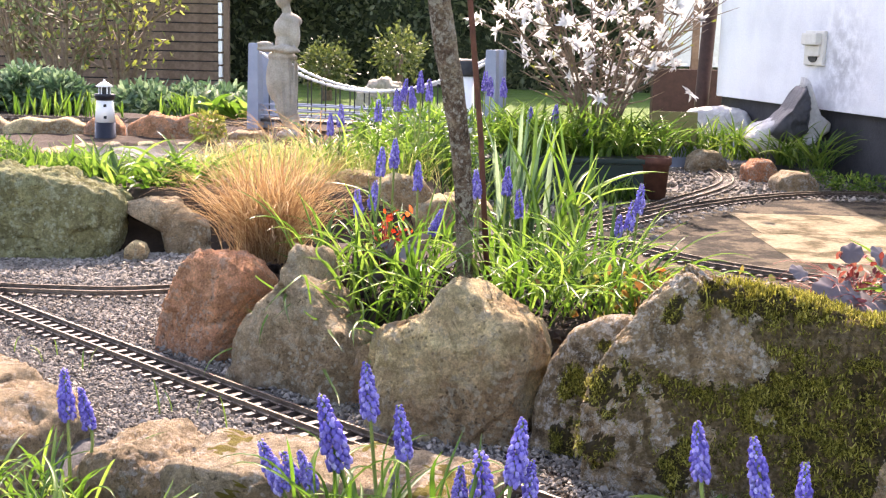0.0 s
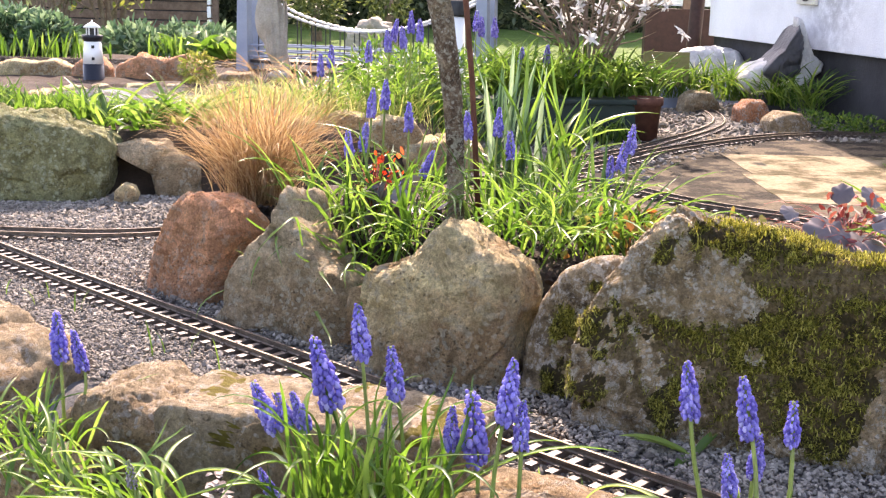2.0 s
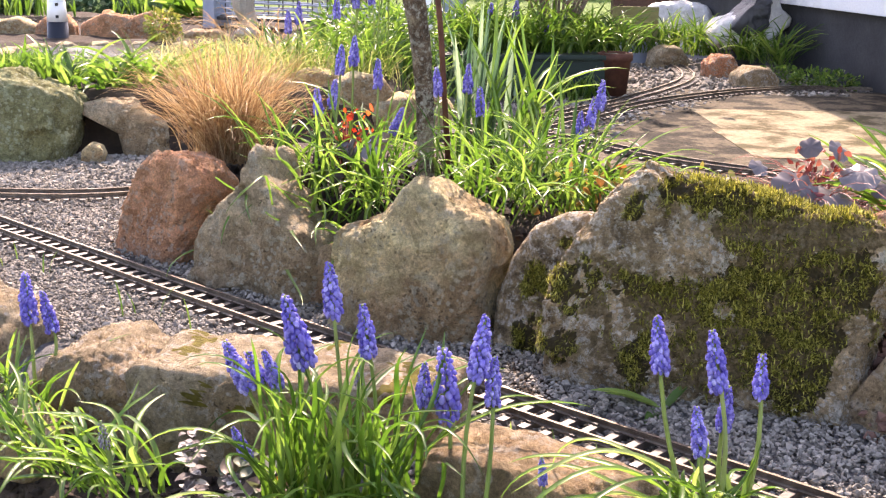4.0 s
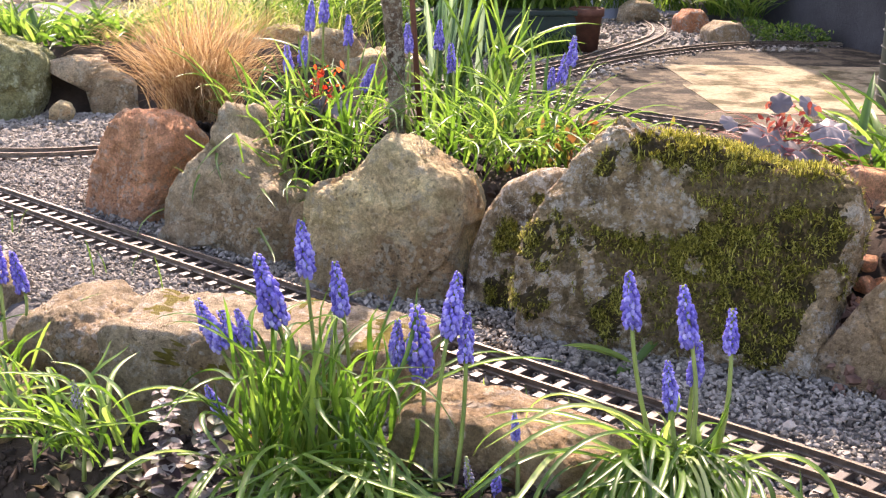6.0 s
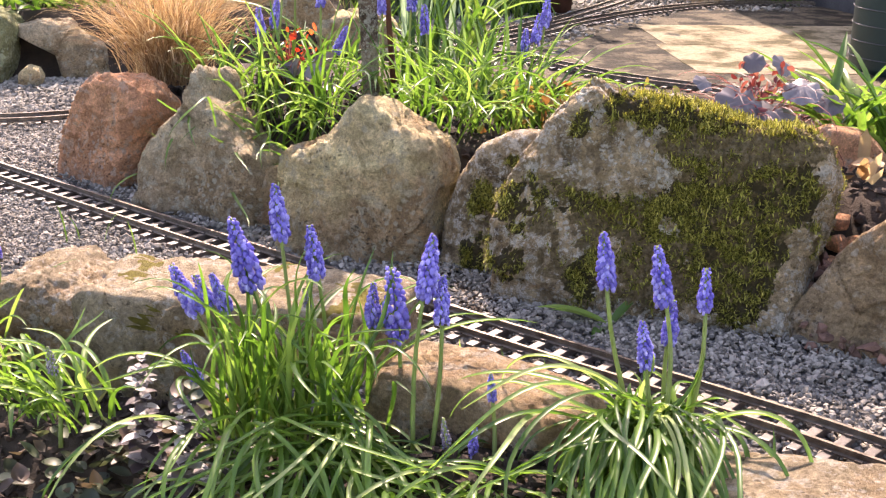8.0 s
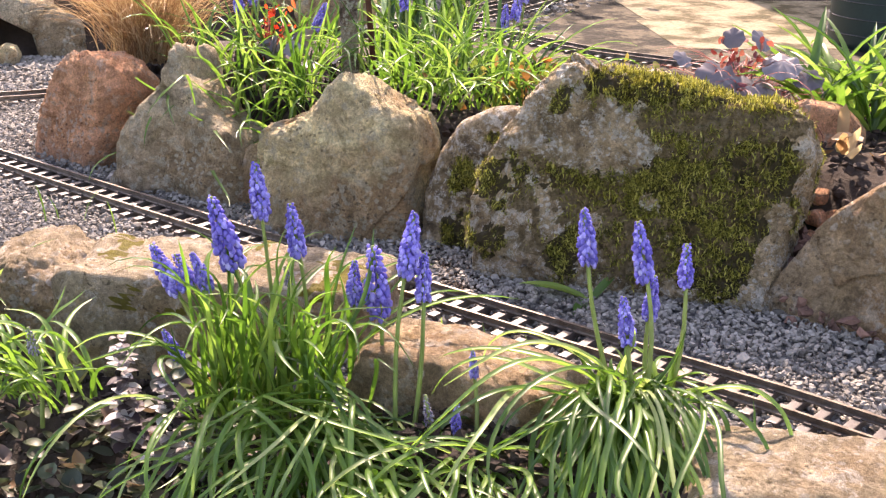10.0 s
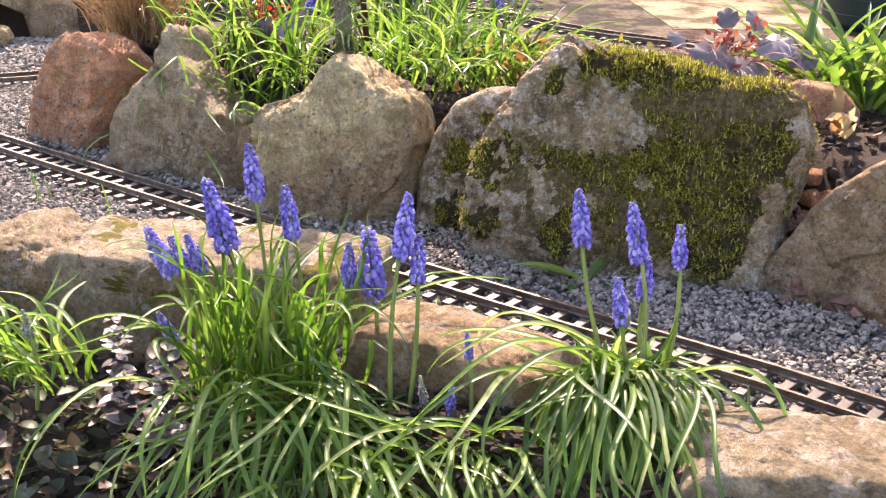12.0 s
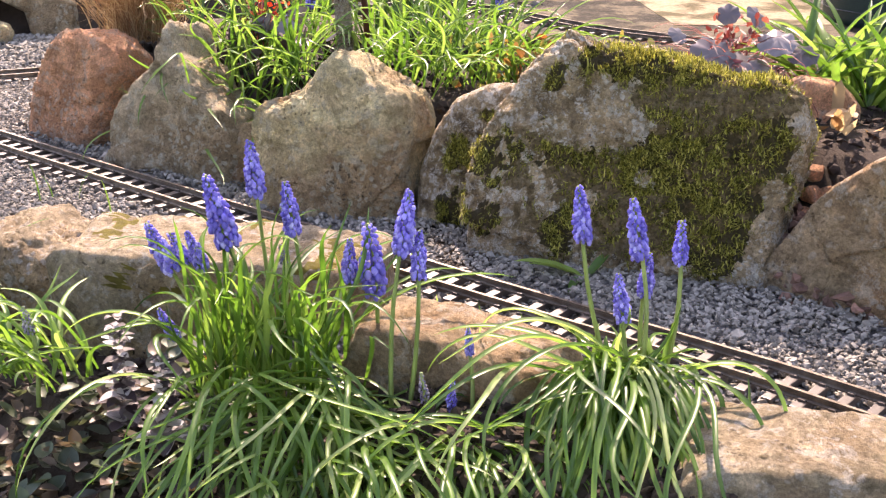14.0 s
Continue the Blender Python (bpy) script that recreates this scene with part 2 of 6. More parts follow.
def lathe_bm(profile, sides=24):
    """A turned form from (radius, height) pairs."""
    bm = bmesh.new()
    rings = []
    for r, z in profile:
        rings.append([bm.verts.new((r * math.cos(2 * math.pi * k / sides), r * math.sin(2 * math.pi * k / sides), z)) for k in range(sides)])
    for a, b in zip(rings, rings[1:]):
        for k in range(sides):
            bm.faces.new((a[k], a[(k + 1) % sides], b[(k + 1) % sides], b[k]))
    bm.faces.new(rings[0][::-1])
    bm.faces.new(rings[-1])
    return bm


def tube(points, radii, sides=8):
    """Verts and faces of a tapering tube along points."""
    pts = [Vector(p) for p in points]
    v, f = [], []
    for i, p in enumerate(pts):
        d = (pts[min(i + 1, len(pts) - 1)] - pts[max(i - 1, 0)]).normalized()
        a = d.cross(Vector((0.31, 0.95, 0.05))).normalized()
        b = d.cross(a)
        for k in range(sides):
            q = p + (a * math.cos(2 * math.pi * k / sides) + b * math.sin(2 * math.pi * k / sides)) * radii[i]
            v.append(tuple(q))
    for i in range(len(pts) - 1):
        for k in range(sides):
            a, b = i * sides + k, i * sides + (k + 1) % sides
            f.append((a, b, b + sides, a + sides))
    f.append(tuple(range(sides))[::-1])
    f.append(tuple(range((len(pts) - 1) * sides, len(pts) * sides)))
    return v, f


def merge(*pieces):
    v, f, n = [], [], 0
    for pv, pf in pieces:
        v.extend(pv)
        f.extend(tuple(i + n for i in q) for q in pf)
        n += len(pv)
    return v, f


def spline(points, n):
    """Points evenly spaced along a smooth curve through the given ones."""
    p = np.array(points, float)
    ext = np.vstack([2 * p[0] - p[1], p, 2 * p[-1] - p[-2]])
    out = []
    for i in range(1, len(ext) - 2):
        t = np.linspace(0, 1, 24, endpoint=False)[:, None]
        a, b, c, d = ext[i - 1], ext[i], ext[i + 1], ext[i + 2]
        out.append(0.5 * (2 * b + (c - a) * t + (2 * a - 5 * b + 4 * c - d) * t**2 + (3 * b - a - 3 * c + d) * t**3))
    out = np.vstack(out + [p[-1:]])
    s = np.r_[0, np.cumsum(np.linalg.norm(np.diff(out, axis=0), axis=1))]
    u = np.linspace(0, s[-1], n)
    return np.stack([np.interp(u, s, out[:, k]) for k in range(out.shape[1])], 1), s[-1]


def poly_depth(x, y, poly):
    """Distance inside a polygon (negative outside)."""
    p = np.array(poly, float)
    q = np.roll(p, -1, 0)
    best = np.full(np.shape(x), 1e9)
    inside = np.zeros(np.shape(x), bool)
    for (ax, ay), (bx, by) in zip(p, q):
        dx, dy = bx - ax, by - ay
        t = np.clip(((x - ax) * dx + (y - ay) * dy) / (dx * dx + dy * dy), 0, 1)
        best = np.minimum(best, np.hypot(x - ax - t * dx, y - ay - t * dy))
        if abs(dy) > 1e-9:
            inside ^= ((ay > y) != (by > y)) & (x < (bx - ax) * (y - ay) / dy + ax)
    return np.where(inside, best, -best)


def smooth01(x):
    x = np.clip(x, 0, 1)
    return x * x * (3 - 2 * x)


# ---- ground: one sheet ----
ISLAND = [(-0.50, 2.28), (-0.32, 2.04), (-0.05, 1.80), (0.25, 1.65), (0.60, 1.45), (0.78, 1.22), (1.7, 0.95), (1.7, 1.95), (0.9, 2.02), (0.5, 2.12), (0.32, 2.5), (0.1, 2.6), (-0.2, 2.52)]
TERRACE = [(-5, 2.98), (-0.8, 2.98), (-0.5, 3.02), (0.02, 3.2), (0.1, 4.36), (0.75, 4.42), (0.9, 5.2), (-0.2, 5.7), (-1, 5.8), (-5, 6.2)]
POND = (-0.82, 3.98, 0.42, 0.30)


def ground_z(x, y):
    x, y = np.asarray(x, float), np.asarray(y, float)
    z = 0.13 * smooth01(poly_depth(x, y, ISLAND) / 0.09 + 0.25)
    z = np.maximum(z, 0.15 * smooth01(poly_depth(x, y, TERRACE) / 0.10 + 0.3))
    s = (x + 0.1) * -0.6 + (y - 1.28) * -0.8
    right = smooth01((x + 0.02) / 0.10)
    near = 1 - smooth01((s - 0.3) / 0.5)
    z = z + near * (0.025 * smooth01(s / 0.06) * right - 0.05 * smooth01((s - 0.01) / 0.05) * (1 - right)) - 0.10 * smooth01((s - 0.15) / 0.14) - 0.22 * np.maximum(0, np.minimum(s - 0.24, 1.2))
    px, py, rx, ry = POND
    r = np.hypot((x - px) / rx, (y - py) / ry)
    z = z - 0.05 * (1 - smooth01((r - 0.92) / 0.2))
    return z


def make_ground():
    far = np.geomspace(0.05, 420, 26)
    xs = np.unique(np.round(np.r_[np.arange(-2.4, 2.41, 0.03), 2.4 + far, -2.4 - far], 4))
    ys = np.unique(np.round(np.r_[np.arange(0.2, 6.3, 0.03), 6.3 + far, 0.2 - far], 4))
    gx, gy = np.meshgrid(xs, ys)
    gz = ground_z(gx, gy)
    near = (np.abs(gx) < 2.5) & (gy > 0.1) & (gy < 6.4)
    wob = np.array([noise.fractal((a * 9, b * 9, 3.0), 1.0, 2.0, 4) for a, b in zip(gx.ravel(), gy.ravel())]).reshape(gx.shape)
    soft = (poly_depth(gx, gy, ISLAND) > 0) | (poly_depth(gx, gy, TERRACE) > 0)
    gz = gz + wob * np.where(near, np.where(soft, 0.012, 0.003), 0.0) - 0.004
    v = np.stack([gx, gy, gz], -1).reshape(-1, 3)
    ny, nx = gx.shape
    a = (np.arange(ny - 1)[:, None] * nx + np.arange(nx - 1)).ravel()
    f = np.stack([a, a + 1, a + nx + 1, a + nx], 1)
    me = quick_mesh("ground", v, f, [M["gravel_bed"], M["soil"], M["lawn"]], True)
    c = v[f].mean(1)
    x, y = c[:, 0], c[:, 1]
    s = (x + 0.1) * -0.6 + (y - 1.28) * -0.8
    idx = np.where((poly_depth(x, y, ISLAND) > -0.01) | (poly_depth(x, y, TERRACE) > -0.02) | (s > 0.05), 1, 0)
    idx = np.where((x > 0.1) & (y > 1.4) & (y < 2.78), 1, idx)
    idx = np.where((y > 5.9) | (np.abs(x) > 2.5) & (y > 5.0), 2, idx)
    edge = np.interp(wob[:-1, :-1].ravel(), [-1, 1], [-0.15, 0.15])
    idx = np.where((np.abs(x + 0.3) > 2.3 + edge) & (y < 5.0) | (y < 0.3 + edge), 2, idx)
    me.polygons.foreach_set("material_index", idx.astype(np.int32))
    tagged(new("ground", me), "garden ground of soil, grey gravel and lawn", "ground", kind="structure")


make_ground()


# ---- rocks ----
def rock_shape(prof, thick, seed, box=0.34, rough=1.0, around=170, deep=120, dents=()):
    """A weathered stone with the given outline (across, up) and thickness. Returns verts and faces in its own space."""
    p = np.array(prof, float)
    c = (p.max(0) + p.min(0)) / 2
    ang = np.linspace(0, 2 * np.pi, around, endpoint=False)
    rad = np.zeros(around)
    q = np.roll(p, -1, 0)
    for k, a in enumerate(ang):
        d = np.array([math.cos(a), math.sin(a)])
        for s, e in zip(p - c, q - c):
            m = np.array([[d[0], s[0] - e[0]], [d[1], s[1] - e[1]]])
            det = np.linalg.det(m)
            if abs(det) > 1e-12:
                t, w = np.linalg.solve(m, s)
                if t > 0 and -1e-9 <= w <= 1 + 1e-9:
                    rad[k] = max(rad[k], t)
    rad = (np.roll(rad, 1) + 2 * rad + np.roll(rad, -1)) / 4
    fine = np.linspace(-np.pi / 2, np.pi / 2, 3000)
    cf, sf = np.abs(np.cos(fine)) ** box, np.sign(np.sin(fine)) * np.abs(np.sin(fine)) ** box
    run = np.r_[0, np.cumsum(np.hypot(np.diff(cf) * rad.mean(), np.diff(sf) * thick / 2))]
    want = np.linspace(0, run[-1], deep)
    cs, sn = np.interp(want, run, cf), np.interp(want, run, sf)
    x = c[0] + np.outer(cs, rad * np.cos(ang))
    z = c[1] + np.outer(cs, rad * np.sin(ang))
    y = np.outer(sn, np.ones(around)) * thick / 2
    v = np.stack([x, y, z], -1).reshape(-1, 3)
    out = v - np.array([c[0], 0, c[1]])
    size = np.array([np.ptp(p[:, 0]) / 2, thick / 2, np.ptp(p[:, 1]) / 2])
    n = out / size**2
    n /= np.linalg.norm(n, axis=1)[:, None] + 1e-9
    amp = min(size) * rough
    off = Vector((seed * 3.7, seed * 1.3, seed * 7.1))
    dsp = np.empty(len(v))
    tilt = {}
    face_rng = np.random.default_rng(int(abs(seed) * 31) + 5)
    for i, w in enumerate(v):
        w = Vector(w) + off
        h = 0.10 * noise.fractal(w * 7, 0.9, 2.13, 3) + 0.08 * noise.fractal(w * 42, 0.6, 2.17, 4) + 0.05 * noise.fractal(w * 130, 0.5, 2.1, 3)
        for grid, steep in ((8.0, 0.55), (24.0, 0.34)):
            c = noise.voronoi(w * grid + Vector(noise.noise_vector(w * grid * 1.7)) * 0.18)[1][0]
            key = (grid, round(c.x, 3), round(c.y, 3), round(c.z, 3))
            if key not in tilt:
                tilt[key] = Vector(face_rng.normal(0, 1, 3)) * steep * 0.45, np.clip(face_rng.normal(0, 0.06), -0.06, 0.09) * steep
            g, lift = tilt[key]
            h += g.dot(w * grid - c) * (8.0 / grid) ** 0.8 * 0.5 + lift
        dsp[i] = h
    v = v + n * (dsp * amp * 0.7)[:, None]
    for hx, hz, hr, hd in dents:
        g = np.exp(-((v[:, 0] - hx) ** 2 + (v[:, 2] - hz) ** 2) / hr**2) * (v[:, 1] < 0)
        v[:, 1] += hd * g
    f = []
    for i in range(deep - 1):
        for k in range(around):
            k2 = (k + 1) % around
            f.append((i * around + k, (i + 1) * around + k, (i + 1) * around + k2, i * around + k2))
    return v, f


def rock(label, at, turn, prof, thick, mat, seed, lean=0.0, moss=None, group="edging rocks", name="rock", peat=None, **kw):
    v, f = rock_shape(prof, thick, seed, **kw)
    me = quick_mesh(name, v, f, mat, True)
    if moss is not None:
        me.attributes.new("moss", "FLOAT", "POINT").data.foreach_set("value", moss(v).astype(np.float32))
    if peat is not None:
        me.attributes.new("peat", "FLOAT", "POINT").data.foreach_set("value", peat(v).astype(np.float32))
    ob = new(name, me)
    ob.matrix_world = pose(*at, -lean, 0, turn)
    tagged(ob, label, "rock", group)
    return ob


def moss_fn(seed, level, scale=11.0, side=lambda v: 0.0):
    def fn(v):
        n = np.array([noise.fractal(Vector(w) * scale + Vector((seed * 1.37 + 0.41, 5.63, 2.29)), 0.6, 2.17, 4) for w in v])
        return smooth01((n + side(v) - level) / 0.12)
    return fn


def spread_of(v, spots):
    """Sum of soft round spots (across, up, radius across, radius up, weight) over a stone's face."""
    out = np.zeros(len(v))
    for cx, cz, rx, rz, k in spots:
        out += k * np.exp(-((v[:, 0] - cx) / rx) ** 2 - ((v[:, 2] - cz) / rz) ** 2)
    return out


def grown(v, spots, seed, scale, amp, level):
    n = np.array([noise.fractal(Vector(w) * scale + Vector((seed * 1.37, 5.63, 2.29)), 0.55, 2.17, 5) for w in v])
    return smooth01((spread_of(v, spots) + amp * n - level) / 0.22)


def boulder_moss(v):
    return grown(v, [(0.085, 0.10, 0.075, 0.07, 1.25), (0.145, 0.165, 0.04, 0.03, 0.8), (0.03, 0.13, 0.05, 0.04, 0.95), (-0.05, 0.235, 0.05, 0.022, 1.0), (0.07, 0.232, 0.11, 0.022, 1.0), (0.09, 0.03, 0.05, 0.05, 0.9),
                     (-0.105, 0.03, 0.03, 0.04, 1.1), (-0.14, 0.125, 0.05, 0.03, 0.6), (-0.215, 0.10, 0.02, 0.035, 0.9), (-0.215, 0.03, 0.025, 0.03, 1.0), (-0.125, 0.215, 0.012, 0.018, 0.9), (-0.10, 0.09, 0.06, 0.025, 0.45), (0.145, 0.035, 0.022, 0.05, -1.2)], 9, 26.0, 0.55, 0.52)


def boulder_peat(v):
    return grown(v, [(0.02, 0.195, 0.06, 0.03, 1.1), (-0.03, 0.09, 0.055, 0.03, 0.55), (-0.10, 0.105, 0.07, 0.035, 0.9), (0.07, 0.10, 0.11, 0.10, 0.7), (-0.02, 0.03, 0.06, 0.04, 0.9), (0.12, 0.21, 0.06, 0.03, 0.8), (-0.10, 0.21, 0.025, 0.02, 0.5),
                     (-0.15, 0.04, 0.04, 0.03, 0.35), (-0.06, 0.16, 0.05, 0.022, -0.9), (-0.005, 0.097, 0.016, 0.014, -1.0), (0.145, 0.04, 0.022, 0.05, -0.8)], 4, 30.0, 0.6, 0.42)


def slab_moss(v):
    return grown(v, [(-0.025, 0.088, 0.022, 0.025, 1.1), (-0.028, 0.01, 0.03, 0.035, 1.0), (0.02, 0.13, 0.015, 0.03, 0.7)], 6, 30.0, 0.5, 0.5)


def make_rocks():
    # the row behind the straight track
    rock("red sandstone rock standing beside the track", (-0.45, 2.10, -0.006), -42, [(-0.028, -0.03), (-0.030, 0.02), (-0.018, 0.066), (0.000, 0.109), (0.016, 0.160), (0.040, 0.178), (0.075, 0.184), (0.115, 0.178), (0.150, 0.156), (0.172, 0.128), (0.155, 0.06), (0.13, -0.03)], 0.12, M["red_rock"], 1, 12)
    rock("grey pointed sandstone rock with a small hole", (-0.238, 1.88, -0.008), -32, [(-0.095, -0.03), (-0.090, 0.064), (-0.080, 0.096), (-0.050, 0.130), (-0.026, 0.158), (-0.010, 0.202), (0.000, 0.230), (0.010, 0.232), (0.018, 0.212), (0.028, 0.184), (0.052, 0.165), (0.076, 0.136), (0.112, 0.110), (0.145, 0.096), (0.155, 0.037), (0.14, -0.03)], 0.13, M["grey_rock"], 2, 12, dents=[(0.0, 0.15, 0.008, 0.035), (-0.005, 0.035, 0.009, 0.014)])
    rock("small brown stone wedged between rocks", (-0.10, 1.785, 0), -20, [(-0.045, -0.02), (-0.04, 0.05), (-0.02, 0.085), (0.02, 0.09), (0.04, 0.05), (0.035, -0.02)], 0.07, M["brown_rock"], 3, 5, around=90, deep=36)
    rock("buff sandstone rock with a blunt peak beside the track", (0.022, 1.67, -0.010), -24, [(-0.12, -0.03), (-0.116, 0.05), (-0.112, 0.134), (-0.075, 0.150), (-0.044, 0.164), (-0.020, 0.204), (0.0, 0.222), (0.020, 0.216), (0.050, 0.194), (0.100, 0.174), (0.116, 0.140), (0.112, 0.03), (0.098, -0.03)], 0.14, M["buff_rock"], 4, 10)
    slab = rock("grey lichened slab leaning on the mossy boulder", (0.215, 1.58, 0), -34, [(-0.085, -0.03), (-0.085, 0.059), (-0.072, 0.115), (-0.045, 0.162), (-0.005, 0.185), (0.03, 0.19), (0.07, 0.13), (0.08, -0.03)], 0.10, M["moss_rock"], 5, 14, moss=slab_moss, rough=0.7, deep=140, around=180)
    big = rock("large pale boulder thick with green moss", (0.42, 1.45, 0), -22, [(-0.235, -0.03), (-0.232, 0.063), (-0.222, 0.125), (-0.198, 0.175), (-0.160, 0.226), (-0.132, 0.252), (-0.117, 0.262), (-0.100, 0.252), (-0.062, 0.252), (-0.013, 0.250), (0.029, 0.238), (0.071, 0.226), (0.125, 0.232), (0.168, 0.212), (0.192, 0.170), (0.182, 0.115), (0.165, 0.059), (0.155, -0.03)], 0.20, M["moss_rock"], 6, 12, moss=boulder_moss, peat=boulder_peat, around=320, deep=270, rough=0.85, box=0.26)
    rock("grey brown rock at the track's edge", (0.675, 1.215, 0), -48, [(-0.188, -0.05), (-0.184, 0.025), (-0.142, 0.098), (-0.112, 0.137), (-0.075, 0.172), (-0.03, 0.20), (0.08, 0.225), (0.2, 0.2), (0.22, -0.05)], 0.10, M["brown_rock"], 7, 4, box=0.16, rough=0.9, around=220, deep=150)
    # left terrace edge
    rock("big greenish boulder holding the upper bed", (-1.07, 2.98, 0), 4, [(-0.35, -0.03), (-0.36, 0.12), (-0.27, 0.19), (-0.05, 0.21), (0.12, 0.195), (0.24, 0.16), (0.29, 0.135), (0.29, 0.06), (0.26, -0.03)], 0.3, M["green_rock"], 8, 6, box=0.28)
    rock("low grey stone beside the boulder", (-0.635, 3.02, 0), 8, [(-0.165, 0.10), (-0.16, 0.12), (-0.10, 0.13), (-0.03, 0.125), (0.045, 0.07), (0.05, -0.03), (-0.05, -0.03), (-0.07, 0.05)], 0.14, M["grey_rock"], 9, 6)
    rock("small round tan pebble in the gap", (-0.735, 2.87, 0.005), 0, [(-0.027, -0.005), (-0.025, 0.025), (-0.005, 0.042), (0.02, 0.035), (0.03, 0.015), (0.02, -0.008)], 0.05, M["buff_rock"], 10, around=50, deep=24, rough=0.5, name="pebble")
    for x, y, w, mt in ((-0.262, 1.871, 0.021, "grey_rock"), (-0.201, 1.82, 0.016, "buff_rock"), (0.243, 1.442, 0.013, "grey_rock"), (-0.02, 1.60, 0.010, "grey_rock"), (-0.31, 1.95, 0.012, "grey_rock")):
        rock("small loose pebble lying on the gravel", (x, y, 0.002), 15, [(-w, 0.0), (-w * 0.8, w * 0.7), (0.0, w * 1.2), (w * 0.8, w * 0.8), (w, 0.0), (0, -w * 0.3)], w * 1.6, M[mt], int(w * 3000), group="loose pebbles", name="pebble", around=40, deep=24, rough=0.5, box=0.6)
    for k in range(9):
        w = 0.012 + 0.004 * (k % 3)
        rock("small broken red stone in the soil", (0.615 + 0.022 * (k % 3) + 0.004 * k, 1.43 + 0.02 * (k // 3), 0.05 + 0.022 * (k // 3)), 40 * k, [(-w, -0.01), (-w * 0.9, w * 0.5), (0.0, w * 0.9), (w, w * 0.4), (w * 0.9, -0.01)], w * 1.6, M["red_rock"], 70 + k, group="broken stones", around=36, deep=20, rough=0.8)
    # front edging
    rock("tan stone edging the gravel", (-0.70, 1.80, -0.01), -36, [(-0.10, -0.06), (-0.10, 0.03), (-0.05, 0.055), (0.06, 0.045), (0.09, 0.0), (0.08, -0.06)], 0.13, M["pale_rock"], 11, around=100, deep=44)
    rock("rounded golden sandstone edging the gravel", (-0.575, 1.605, -0.02), -42, [(-0.13, -0.08), (-0.12, 0.03), (-0.05, 0.075), (0.03, 0.070), (0.08, 0.035), (0.095, -0.08)], 0.16, M["pale_rock"], 12, around=110, deep=60, rough=0.7)
    rock("small tan stone at the foot of the edging", (-0.445, 1.325, -0.02), -30, [(-0.05, -0.05), (-0.05, 0.01), (-0.02, 0.03), (0.025, 0.026), (0.05, 0.0), (0.045, -0.05)], 0.07, M["pale_rock"], 17, around=60, deep=30, rough=0.7)
    rock("broad sunlit sandstone edging the gravel", (-0.348, 1.445, -0.02), -26, [(-0.10, -0.09), (-0.10, 0.02), (-0.065, 0.062), (0.0, 0.074), (0.06, 0.062), (0.105, 0.02), (0.11, -0.09)], 0.16, M["pale_rock"], 23, around=150, deep=120, rough=0.9, box=0.42)
    pm = moss_fn(21, 0.40, 24.0, lambda v: np.where(v[:, 2] > 0.05, 0.0, -1.0))
    rock("long flat topped slab with yellow moss tufts", (-0.11, 1.325, -0.02), -15, [(-0.19, -0.14), (-0.19, 0.075), (-0.18, 0.092), (-0.02, 0.090), (0.12, 0.092), (0.178, 0.085), (0.185, -0.14)], 0.15, M["pale_rock"], 14, moss=pm, around=190, deep=150, box=0.12, rough=0.65)
    rock("brown sandstone edging the track", (0.135, 1.062, -0.03), -33, [(-0.115, -0.12), (-0.118, 0.06), (-0.10, 0.098), (-0.03, 0.108), (0.03, 0.100), (0.09, 0.088), (0.118, 0.05), (0.115, -0.12)], 0.115, M["brown_rock"], 15, around=150, deep=120, box=0.3, rough=0.8)
    rock("wide pale sandstone slab with lichen", (0.455, 0.845, -0.03), -16, [(-0.185, -0.25), (-0.175, 0.04), (-0.155, 0.078), (-0.08, 0.086), (0.02, 0.084), (0.15, 0.08), (0.21, 0.05), (0.21, -0.25)], 0.14, M["pale_rock"], 16, around=200, deep=150, box=0.26, rough=0.8)
    rock("flat reddish stone behind the boulder", (0.69, 1.62, 0.12), -10, [(-0.06, -0.03), (-0.055, 0.05), (-0.02, 0.068), (0.03, 0.06), (0.06, 0.03), (0.06, -0.03)], 0.05, M["red_rock"], 18, around=70, deep=34, rough=0.7)
    return big, slab


BOULDER, SLAB = make_rocks()

# ---- tracks ----
GAUGE, PITCH = 0.045, 0.0298
SLEEPER = None


def sleeper_mesh():
    bm = box_bm(0.011, 0.088, 0.009, (0, 0, 0.0045), 0.0012)
    for s in (-1, 1):
        for d in (-1, 1):
            box_bm(0.007, 0.004, 0.003, (0, s * GAUGE / 2 + d * 0.005, 0.0102), bm=bm)
    me = bpy.data.meshes.new("sleeper")
    bm.to_mesh(me)
    bm.free()
    me.materials.append(M["sleeper"])
    return me


